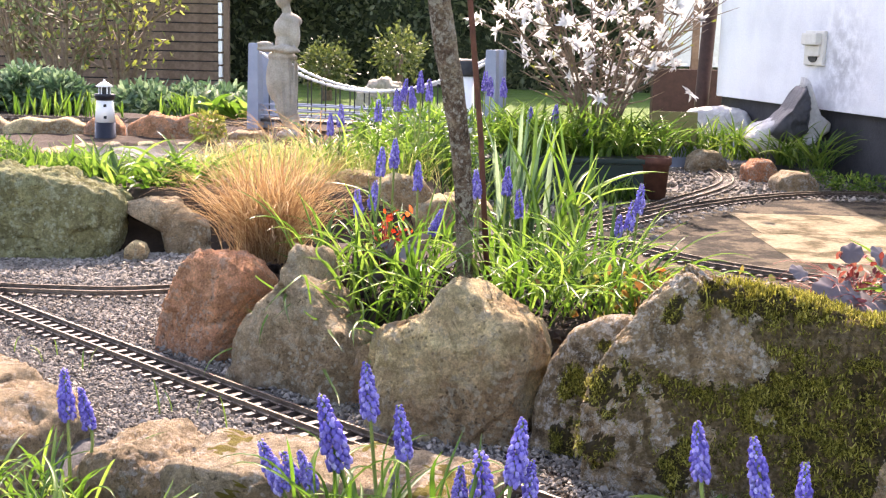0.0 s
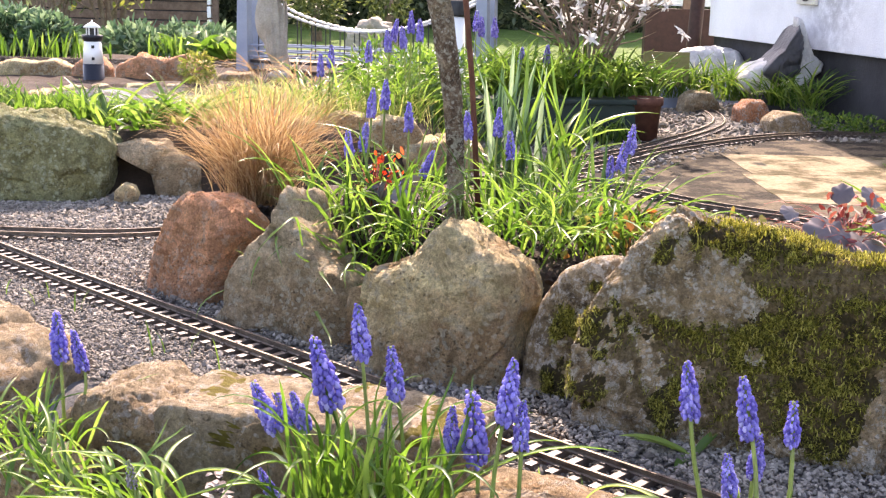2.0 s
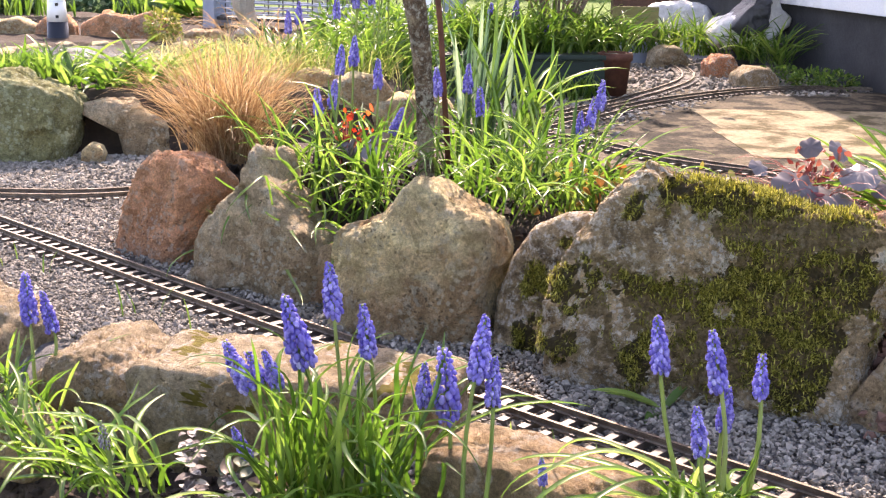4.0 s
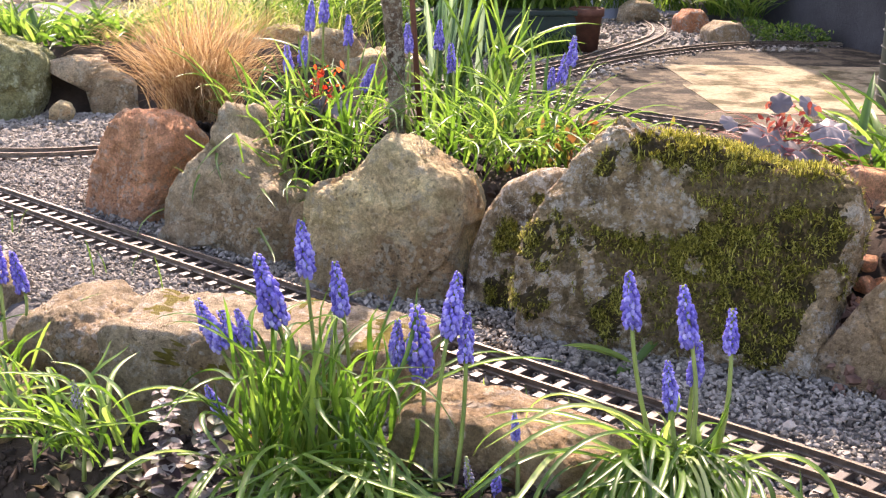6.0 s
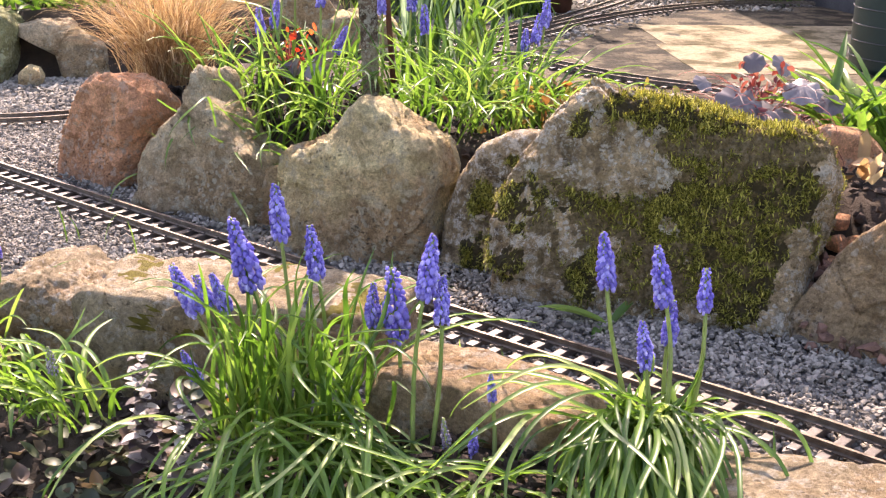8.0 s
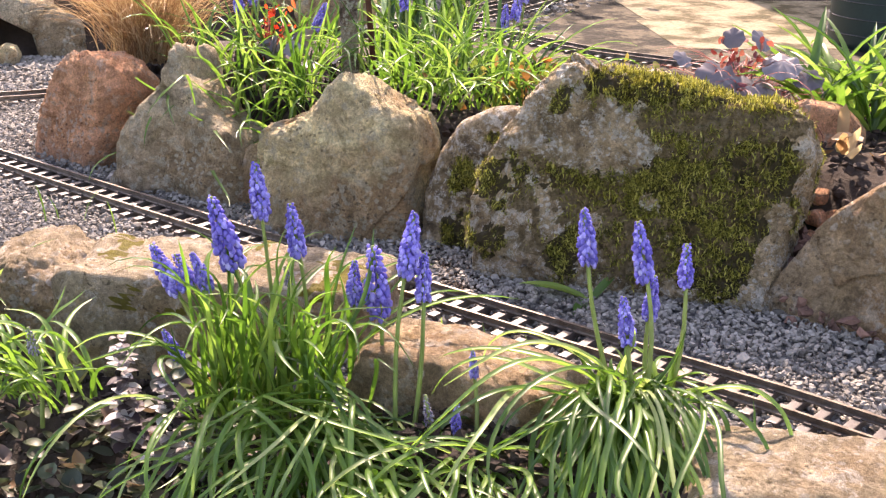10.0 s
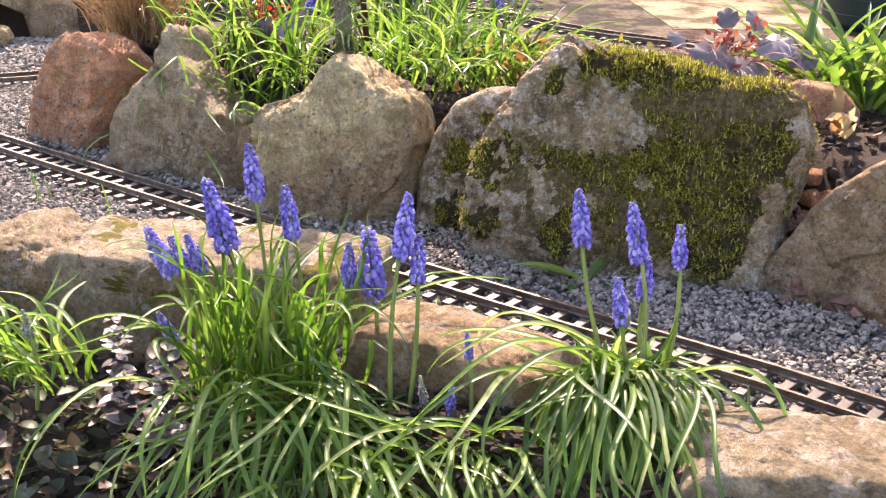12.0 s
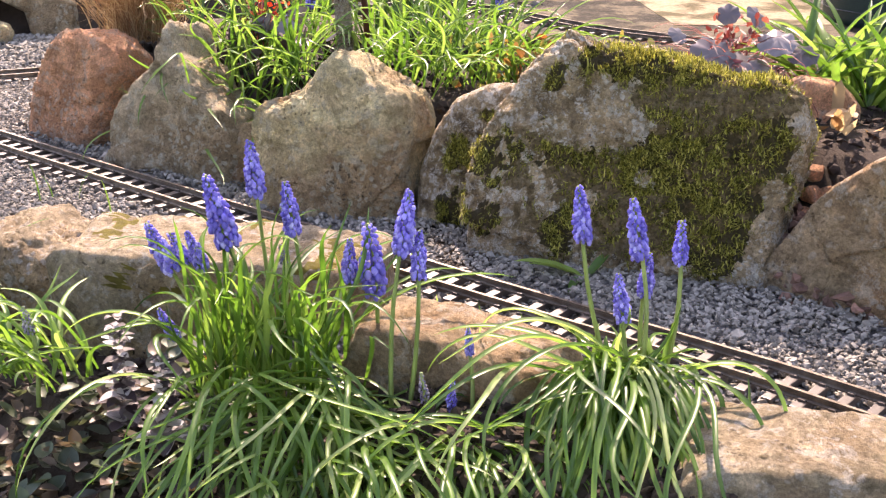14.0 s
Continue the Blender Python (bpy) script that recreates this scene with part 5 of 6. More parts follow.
# ---- upper terrace ----
M["water"] = surface("pond water", [(0.3, (0.02, 0.024, 0.02)), (0.7, (0.05, 0.05, 0.04))], 6, 60, 0.22, spec=0.2, strength=0.1)
M["navy"] = surface("navy gloss paint", [(0.3, (0.008, 0.010, 0.016)), (0.7, (0.018, 0.020, 0.028))], 20, 300, 0.35, strength=0.1)
M["blue"] = surface("grey blue paint", [(0.3, (0.20, 0.25, 0.33)), (0.7, (0.27, 0.32, 0.40))], 10, 200, 0.5, strength=0.15, vary=0.15)
M["iron"] = surface("dark iron", [(0.3, (0.03, 0.032, 0.035)), (0.7, (0.06, 0.06, 0.06))], 30, 300, 0.5, 0.6)
M["rope"] = surface("white chain links", [(0.3, (0.68, 0.68, 0.66)), (0.7, (0.82, 0.82, 0.80))], 60, 300, 0.5, strength=0.3)
M["statue"] = surface("weathered cast stone", [(0.3, (0.26, 0.23, 0.18)), (0.7, (0.45, 0.41, 0.34))], 14, 160, 0.9, strength=0.5, vary=0.35)
M["trough"] = surface("dark green plastic", [(0.3, (0.008, 0.02, 0.016)), (0.7, (0.015, 0.033, 0.027))], 8, 200, 0.55, strength=0.1)
M["board"] = surface("olive painted board", [(0.3, (0.15, 0.14, 0.05)), (0.7, (0.22, 0.20, 0.08))], 12, 150, 0.75)
M["plastic"] = surface("crumpled white plastic", [(0.3, (0.36, 0.35, 0.33)), (0.7, (0.58, 0.57, 0.54))], 14, 90, 0.4, strength=0.6, distance=0.008)
M["sheet"] = surface("dark grey plastic sheet", [(0.3, (0.035, 0.037, 0.042)), (0.7, (0.09, 0.092, 0.10))], 9, 60, 0.4, strength=0.6, distance=0.008)
M["terracotta"] = rock_mat("terracotta", [(0.3, (0.25, 0.10, 0.055)), (0.5, (0.36, 0.16, 0.085)), (0.7, (0.42, 0.22, 0.13))], 14)
M["glass_tint"] = surface("pale blue panes", [(0.3, (0.42, 0.50, 0.55)), (0.7, (0.62, 0.70, 0.74))], 3, 30, 0.1, strength=0.05)


def make_pond():
    px, py, rx, ry = POND
    na, nr = 96, 70
    v = []
    for j in range(nr):
        r = j / (nr - 1) * 1.02
        for k in range(na):
            a = 2 * math.pi * k / na
            x, y = px + rx * r * math.cos(a), py + ry * r * math.sin(a)
            h = 0.0
            for cx, cy in ((px - 0.20, py + 0.03), (px + 0.27, py + 0.05)):
                d = math.hypot(x - cx, y - cy)
                h += 0.0014 * math.sin(d * 190) * math.exp(-d * 3.5)
            v.append((x, y, 0.143 + h))
    f = [(j * na + k, j * na + (k + 1) % na, (j + 1) * na + (k + 1) % na, (j + 1) * na + k) for j in range(nr - 1) for k in range(na)]
    tagged(new("pond_water", quick_mesh("pond_water", v, f, M["water"], True)), "small dark pond with rings of ripples", "water", kind="structure")
    k = 0
    for a in np.arange(0, 360, 17):
        if 205 < a < 330:
            continue
        r = radians(a)
        w = RNG.uniform(0.03, 0.055)
        k += 1
        rock("brown flat stone on the pond's rim", (px + rx * 1.1 * math.cos(r), py + ry * 1.12 * math.sin(r), 0.135), a + 90, [(-w, -0.02), (-w, 0.006), (-w * 0.3, 0.02), (w * 0.7, 0.016), (w, 0.0), (w * 0.9, -0.02)], 0.07, M["grey_rock" if k % 2 else "buff_rock"], 40 + k, group="pond edge stones", around=48, deep=20)
    for x, w, h, m in ((-1.02, 0.17, 0.10, "red_rock"), (-1.28, 0.07, 0.08, "red_rock"), (-1.5, 0.16, 0.07, "buff_rock"), (-1.75, 0.12, 0.07, "grey_rock"), (-0.74, 0.09, 0.04, "pale_rock")):
        rock("rust red stone edging the upper track", (x, 4.58, 0.14), 2, [(-w, -0.03), (-w, h * 0.5), (-w * 0.5, h * 0.95), (w * 0.1, h * 0.8), (w * 0.5, h), (w, h * 0.45), (w, -0.03)], 0.1, M[m], int(60 + x * 7), group="upper track stones", around=80, deep=30)


def lighthouse(at, scale, label):
    ob = thing("model_lighthouse", label, "ornament", at, 12, group="model lighthouses")
    S = lambda prof: [(r * scale, z * scale) for r, z in prof]
    part("base", lathe_bm(S([(0.040, 0.0), (0.040, 0.004), (0.037, 0.006), (0.035, 0.06)])), M["navy"], ob, smooth=True)
    part("tower", lathe_bm(S([(0.0352, 0.06), (0.0285, 0.135)])), M["white"], ob, smooth=True)
    part("gallery", lathe_bm(S([(0.0285, 0.135), (0.034, 0.142), (0.036, 0.150), (0.036, 0.156), (0.030, 0.157)])), M["navy"], ob, smooth=True)
    part("lantern", lathe_bm(S([(0.017, 0.156), (0.017, 0.182)]), 8), M["iron"], ob)
    for k in range(6):
        a = k * math.pi / 3
        part("lantern_bar", box_bm(0.004 * scale, 0.004 * scale, 0.026 * scale, (0.019 * scale * math.cos(a), 0.019 * scale * math.sin(a), 0.169 * scale)), M["white"], ob)
    part("roof", lathe_bm(S([(0.028, 0.181), (0.029, 0.184), (0.012, 0.196), (0.004, 0.199), (0.003, 0.206)])), M["white"], ob, smooth=True)
    for z in (0.078, 0.118):
        part("window", box_bm(0.010 * scale, 0.004, 0.010 * scale, (0.002, -(0.0385 - z * 0.06) * scale, z * scale), 0.001), M["iron"], ob)


def make_statue():
    bm = bmesh.new()
    def blob(x, y, z, a, b, c, ry=0.0):
        bmesh.ops.create_icosphere(bm, subdivisions=3, radius=1, matrix=Matrix.Translation((x, y, z)) @ Matrix.Rotation(radians(ry), 4, "Y") @ Matrix.Diagonal((a, b, c, 1)))
    blob(0.03, 0, 0.02, 0.05, 0.045, 0.022)
    blob(0.036, 0, 0.075, 0.030, 0.034, 0.10, -10)
    blob(0.012, 0, 0.16, 0.040, 0.040, 0.12, -6)
    blob(-0.012, 0, 0.25, 0.052, 0.046, 0.11, 3)
    blob(-0.004, 0, 0.325, 0.054, 0.046, 0.022)
    blob(0.010, 0, 0.375, 0.040, 0.036, 0.06, 8)
    blob(0.014, 0, 0.43, 0.050, 0.040, 0.05, 8)
    blob(0.030, 0, 0.465, 0.044, 0.038, 0.026, 12)
    blob(0.014, 0, 0.50, 0.018, 0.019, 0.035, -8)
    blob(0.0, 0, 0.548, 0.030, 0.034, 0.040)
    blob(0.012, 0, 0.562, 0.033, 0.036, 0.033)
    blob(0.050, -0.026, 0.415, 0.019, 0.021, 0.060, -4)
    blob(0.018, -0.045, 0.352, 0.055, 0.016, 0.016, 6)
    blob(-0.055, -0.045, 0.352, 0.038, 0.024, 0.012)
    blob(-0.062, -0.045, 0.370, 0.030, 0.024, 0.012)
    for k in range(11):
        a = k * 0.571
        blob(0.008 + 0.044 * math.cos(a), 0.04 * math.sin(a), 0.21, 0.007, 0.007, 0.12, 5 * math.cos(a) - 4)
    me = bpy.data.meshes.new("statue")
    bm.to_mesh(me)
    bm.free()
    me.materials.append(M["statue"])
    ob = new("statue", me)
    ob.matrix_world = pose(-0.625, 4.66, 0.14) @ Matrix.Diagonal((1.0, 0.95, 0.97, 1))
    r = ob.modifiers.new("fuse", "REMESH")
    r.mode, r.voxel_size, r.use_smooth_shade = "VOXEL", 0.0045, True
    sm = ob.modifiers.new("soften", "SMOOTH")
    sm.factor, sm.iterations = 0.5, 4
    tagged(ob, "weathered cast stone garden statue of a draped figure", "statue")
    # small cast ornament far back on the lawn
    v, f = rock_shape([(-0.15, 0.0), (-0.16, 0.10), (-0.14, 0.17), (-0.09, 0.18), (-0.075, 0.235), (-0.02, 0.24), (0.0, 0.27), (0.05, 0.26), (0.065, 0.23), (0.12, 0.22), (0.14, 0.17), (0.17, 0.14), (0.15, 0.0)], 0.26, 33, around=110, deep=50, rough=0.9)
    ob = new("stone_ornament", quick_mesh("stone_ornament", v, f, M["statue"], True))
    ob.matrix_world = pose(-0.43, 8.0, 0.0)
    tagged(ob, "grey cast stone ornament on the lawn", "ornament")


def make_bridge():
    ob = thing("model_bridge", "model suspension bridge with blue towers and white chains", "model bridge")
    A, B = Vector((-0.79, 5.05, 0.11)), Vector((0.17, 4.72, 0.11))
    d = (B - A).normalized()
    n = Vector((-d.y, d.x, 0))
    turn = math.degrees(math.atan2(d.y, d.x))
    deck = 0.205
    for p, s in ((A, 0), (A, 1), (B, 0), (B, 1)):
        q = p + n * 0.1 * s + (d * 0.0)
        bm = bmesh.new()
        rings = []
        for w, z in ((0.027, 0.0), (0.0205, 0.385), (0.019, 0.388)):
            rings.append([bm.verts.new((x * w, y * w, z)) for x, y in ((-1, -1), (1, -1), (1, 1), (-1, 1))])
        for a, b in zip(rings, rings[1:]):
            for k in range(4):
                bm.faces.new((a[k], a[(k + 1) % 4], b[(k + 1) % 4], b[k]))
        bm.faces.new(rings[0][::-1]), bm.faces.new(rings[-1])
        part("tower", bm, M["blue"], ob, m=Matrix.Translation(q) @ pose(0, 0, 0, 0, 0, turn))
    L = (B - A).length
    for s in (0, 1):
        pts = []
        for k in range(33):
            u = k / 32
            p = A + d * (L * u) + n * 0.1 * s
            pts.append((p.x, p.y, 0.475 - 0.155 * (1 - (2 * u - 1) ** 2)))
        pcs = []
        for a, b in zip(pts, pts[1:]):
            a, b = Vector(a), Vector(b)
            pcs.append(tube([a, a.lerp(b, 0.15), a.lerp(b, 0.85), b], [0.003, 0.0065, 0.0065, 0.003], 6))
        mesh_part("chain", quick_mesh("chain", *merge(*pcs), M["rope"], True), ob)
        for k in range(2, 31, 2):
            x, y, z = pts[k]
            mesh_part("hanger", quick_mesh("hanger", *tube([(x, y, deck), (x, y, z)], [0.0028] * 2, 5), M["iron"]), ob)
        for h in (0.0, 0.022, 0.045):
            a, b = A + n * 0.1 * s, B + n * 0.1 * s
            mesh_part("rail", quick_mesh("rail", *tube([(a.x, a.y, deck + h), (b.x, b.y, deck + h)], [0.0045] * 2, 5), M["blue"]), ob)
    part("deck", box_bm(L, 0.11, 0.012, (L / 2, 0.05, deck - 0.02 - 0.11)), M["iron"], ob, m=Matrix.Translation(A) @ pose(0, 0, 0, 0, 0, turn))
    track("garden railway track on the upper terrace leading to the bridge", [(-2.4, 5.2), (-1.7, 5.15), (-1.2, 5.15), (-0.79, 5.10)], 0.152)


def terrace_plants():
    f3 = lambda name, label, cat, vf, mat: plant(name, label, cat, [("leaves", vf, M[mat])])
    T = tufts
    # along the top of the green boulders
    for x in (-1.62, -1.42, -1.25, -1.08, -0.93):
        y = 3.28 + RNG.uniform(-0.06, 0.1)
        c = crown((x, y, 0.19 if x < -1.1 else 0.165), (0.13, 0.12, 0.075 if x < -1.1 else 0.03), 1500, 0.015, 0.006, x * 9)
        f3("heather", "low green shrublet with small upright leaves", "shrub", stack(c, T([(x, y - 0.03)], 40, 0.05, (0.05, 0.12 if x < -1.1 else 0.07), (0.004, 0.007), (0, 0.4), (0.2, 1.0))), "bright")
    for x, y in ((-0.86, 3.24), (-0.72, 3.24), (-0.60, 3.3), (-0.78, 3.32)):
        f3("bluebell", "clump of broad pale green bulb leaves", "plant", T([(x, y)], 30, 0.04, (0.08, 0.15), (0.008, 0.013), (0.5, 1.1), (1.2, 2.0)), "bright")
    for x, y in ((-0.50, 3.35), (-0.38, 3.42), (-0.28, 3.34), (-0.2, 3.5), (-0.48, 3.62), (-0.33, 3.75), (-0.55, 3.72), (-0.1, 3.38), (-0.62, 3.5), (-0.42, 3.55)):
        f3("fine_grass", "pale tussock of fine arching grass", "ornamental grass", T([(x, y)], 130, 0.05, (0.07, 0.15), (0.002, 0.0032), (0.1, 0.8), (0.9, 2.2), seg=6), "palegrass")
    for x, y, z in ((-0.36, 3.22, 0.14), (-0.24, 3.28, 0.16), (-0.12, 3.24, 0.15), (-0.28, 3.5, 0.17), (0.0, 3.2, 0.1), (0.04, 3.3, 0.1)):
        rock("flat grey brown stone among the grasses", (x, y, z - 0.02), RNG.uniform(-20, 20), [(-0.08, -0.05), (-0.08, 0.02), (-0.02, 0.05), (0.06, 0.04), (0.085, 0.0), (0.08, -0.05)], 0.12, M["buff_rock"], int(x * 100 + 80), group="terrace stones", around=60, deep=26)
    # yellow green mound and mixed planting towards the planter
    for x, y, r in ((-0.09, 3.62, 0.11), (0.03, 3.7, 0.1), (-0.02, 3.95, 0.12), (-0.2, 3.9, 0.1)):
        f3("spurge", "yellow green mound of narrow leaves", "plant", stack(T([(x, y)], 120, 0.06, (0.1, 0.2), (0.004, 0.007), (0.1, 0.8), (0.8, 1.9), seg=5), crown((x, y, 0.24), (r, r, 0.09), 400, 0.035, 0.009, x * 20)), "bright")
    for x, y in ((0.16, 4.34), (0.27, 4.30), (0.38, 4.32), (0.50, 4.31), (0.62, 4.34), (0.74, 4.42), (0.22, 4.5), (0.46, 4.55), (0.33, 4.44), (0.58, 4.46)):
        f3("snowdrop", "clump of pale glossy strap leaves in the planter bed", "plant", T([(x, y, 0.13)], 70, 0.045, (0.12, 0.27), (0.006, 0.012), (0.05, 0.7), (0.9, 2.3), seg=7), "bright")
    # far muscari
    fl = []
    for x, z in ((-0.112, 0.428), (-0.074, 0.452), (-0.10, 0.41), (-0.05, 0.43), (-0.292, 0.353), (-0.323, 0.329), (-0.14, 0.40), (-0.19, 0.37)):
        fl.append(((x, 3.4, z), (x + RNG.normal(0, 0.02), 3.42, 0.14), 0.062))
    clump("grape hyacinths on the upper terrace", T([(-0.1, 3.42), (-0.3, 3.42)], 60, 0.05, (0.14, 0.25), (0.004, 0.006)), fl, "bright")
    k = 4.3 / 3.4
    fl = [((x * k, 4.3, EYE + (z - EYE) * k), (x * k, 4.42, 0.12), 0.075) for x, z in ((0.235, 0.359), (0.305, 0.369), (0.391, 0.308), (0.106, 0.457), (0.12, 0.44), (0.155, 0.44))]
    clump("grape hyacinths by the planter", T([(0.3, 4.4), (0.45, 4.42)], 30, 0.06, (0.14, 0.25), (0.004, 0.007)), fl, "fresh")
    # behind the upper track
    for x, y, r, h in ((-1.98, 5.75, 0.14, 0.19), (-1.80, 5.68, 0.12, 0.16), (-2.13, 5.72, 0.11, 0.14)):
        f3("euphorbia", "rounded bush with blue green leaves", "shrub", crown((x, y, 0.14 + h * 0.5), (r, r, h * 0.6), 1500, 0.05, 0.02, x * 5), "bluegreen")
    f3("iris", "fan of pale green sword leaves", "plant", T([(-1.9 + 0.1 * k, 5.42) for k in range(5)] + [(-1.24, 5.5), (-1.17, 5.5)], 10, 0.03, (0.07, 0.15), (0.009, 0.015), (0, 0.4), (0.1, 0.8)), "bright")
    f3("hosta", "clump of broad yellow green leaves", "plant", T([(-0.92, 5.6), (-1.05, 5.62), (-0.82, 5.62)], 26, 0.05, (0.12, 0.22), (0.03, 0.05), (0.3, 0.9), (1.2, 2.0), kind="leaf"), "bright")
    for x, y in ((-1.5, 6.1), (-1.3, 6.2), (-1.1, 6.1)):
        f3("hellebore", "dark green leafy bush below the shed", "shrub", crown((x, y, 0.17), (0.18, 0.15, 0.09), 700, 0.06, 0.022, x * 3), "bluegreen")
    f3("sage", "small green bush beside the pond", "shrub", crown((-0.86, 4.40, 0.20), (0.06, 0.05, 0.06), 420, 0.022, 0.008, 4), "gold")
    for x, y in ((-1.18, 3.22), (-1.05, 3.18), (-0.95, 3.2), (-1.32, 3.2)):
        f3("wallflower", "leafy green perennial above the boulder", "plant", stack(T([(x, y, 0.12)], 44, 0.05, (0.08, 0.17), (0.007, 0.012), (0.0, 0.7), (0.5, 1.6), seg=6, kind="leaf"), T([(x, y, 0.12)], 30, 0.05, (0.08, 0.15), (0.004, 0.006), (0.0, 0.5), (0.3, 1.2), seg=6)), "bright")
    for x, y in ((-0.84, 3.14), (-0.74, 3.12), (-0.66, 3.18)):
        f3("day_lily", "fan of wide arching pale green leaves", "plant", T([(x, y, 0.12)], 20, 0.03, (0.13, 0.24), (0.010, 0.016), (0.2, 0.9), (1.1, 2.1), seg=8), "bright")
    for x, y in ((-0.44, 3.16), (-0.36, 3.3), (-0.55, 3.2)):
        f3("fine_grass", "pale tussock of fine arching grass", "ornamental grass", T([(x, y)], 130, 0.05, (0.08, 0.18), (0.002, 0.0032), (0.1, 0.9), (0.9, 2.4), seg=6), "palegrass")
    for x, y in ((0.20, 4.12), (0.30, 4.10), (0.40, 4.12), (0.52, 4.11), (0.10, 4.16), (0.62, 4.14)):
        f3("snowdrop", "clump of blue green strap leaves before the trough", "plant", T([(x, y, 0.0)], 34, 0.035, (0.12, 0.24) if x < 0.3 else (0.06, 0.13), (0.006, 0.010), (0.0, 0.5), (0.5, 2.0), seg=7), "bluegreen" if x < 0.45 else "bright")
    f3("allium", "upright blue green bulb leaves in the bed", "plant", T([(0.12, 2.26, 0.12), (0.15, 2.3, 0.12)], 9, 0.02, (0.22, 0.33), (0.008, 0.012), (0.0, 0.2), (0.1, 0.5), seg=8, drift=0.2), "bluegreen")
    # dry leaf tangle over the pond
    f3("dead_grass", "dry bent stalks hanging over the pond", "grass", T([(-0.52, 4.25, 0.14), (-0.44, 4.2, 0.14), (-0.62, 4.3, 0.14)], 16, 0.03, (0.15, 0.3), (0.002, 0.003), (0.2, 0.7), (1.6, 2.6)), "straw")


def stems(base, n, height, spread, thick, seed, twigs=4):
    rng = np.random.default_rng(seed)
    pcs, ends = [], []
    for k in range(n):
        a = k * 2.4 + rng.normal(0, 0.3)
        out = spread * rng.uniform(0.3, 1.0)
        h = height * rng.uniform(0.75, 1.05)
        p0 = Vector(base) + Vector((math.cos(a), math.sin(a), 0)) * 0.03 * spread
        p1 = p0 + Vector((math.cos(a) * out * 0.35, math.sin(a) * out * 0.35, h * 0.5))
        p2 = p0 + Vector((math.cos(a) * out, math.sin(a) * out, h))
        pts, _ = spline([tuple(p0), tuple(p1), tuple(p2)], 9)
        pcs.append(tube(pts, np.linspace(thick, thick * 0.3, 9), 6))
        ends.append(tuple(p2))
        for j in range(twigs):
            i = rng.integers(3, 9)
            o = Vector(pts[i])
            b = a + rng.normal(0, 1.2)
            e = o + Vector((math.cos(b), math.sin(b), rng.uniform(0.2, 0.9))) * height * rng.uniform(0.12, 0.28)
            m = o.lerp(e, 0.5) + Vector((0, 0, -0.01))
            pcs.append(tube([o, m, e], [thick * 0.4, thick * 0.3, thick * 0.15], 5))
            ends += [tuple(e), tuple(m)]
    return merge(*pcs), np.array(ends)


def star_flower(seed):
    rng = np.random.default_rng(seed)
    n = 14
    return blades(np.zeros((n, 3)), np.arange(n) * 2.4, rng.uniform(0.2, 1.3, n), rng.uniform(0.9, 2.8, n), rng.uniform(0.022, 0.048, n), rng.uniform(0.007, 0.013, n), 5, 0.3, 1.0, rng.normal(0, 0.7, n), "leaf")


def make_magnolia():
    ob = thing("magnolia", "star magnolia bush in white flower", "shrub")
    vf, ends = stems((0.555, 4.55, 0.08), 22, 0.72, 0.47, 0.007, 5, 13)
    mesh_part("branch_tangle", quick_mesh("branch_tangle", *vf, M["twig"], True), ob)["kind"] = "stuff"
    FL = [quick_mesh("flower", *star_flower(k), M["petal"], True) for k in range(4)]
    pick = RNG.permutation(len(ends))
    k = 0
    for i in pick:
        x, y, z = ends[i]
        if z < 0.33 or k > 120:
            continue
        k += 1
        mesh_part("flower", FL[k % 4], ob, pose(x, y, z, RNG.uniform(-70, 70), RNG.uniform(-70, 70), RNG.uniform(0, 360)))
    mesh_part("flower", FL[0], ob, pose(0.53, 4.3, 0.345, 60, 0, 20))
    mesh_part("flower", FL[1], ob, pose(0.87, 4.4, 0.36, 40, 30, 0))
    b = RNG.choice(len(ends), 160)
    mesh_part("buds", quick_mesh("buds", *leaves_at(ends[b], np.tile([0, 0, 1.0], (160, 1)), 0.02, 0.008), M["gold"], True), ob)["kind"] = "stuff"


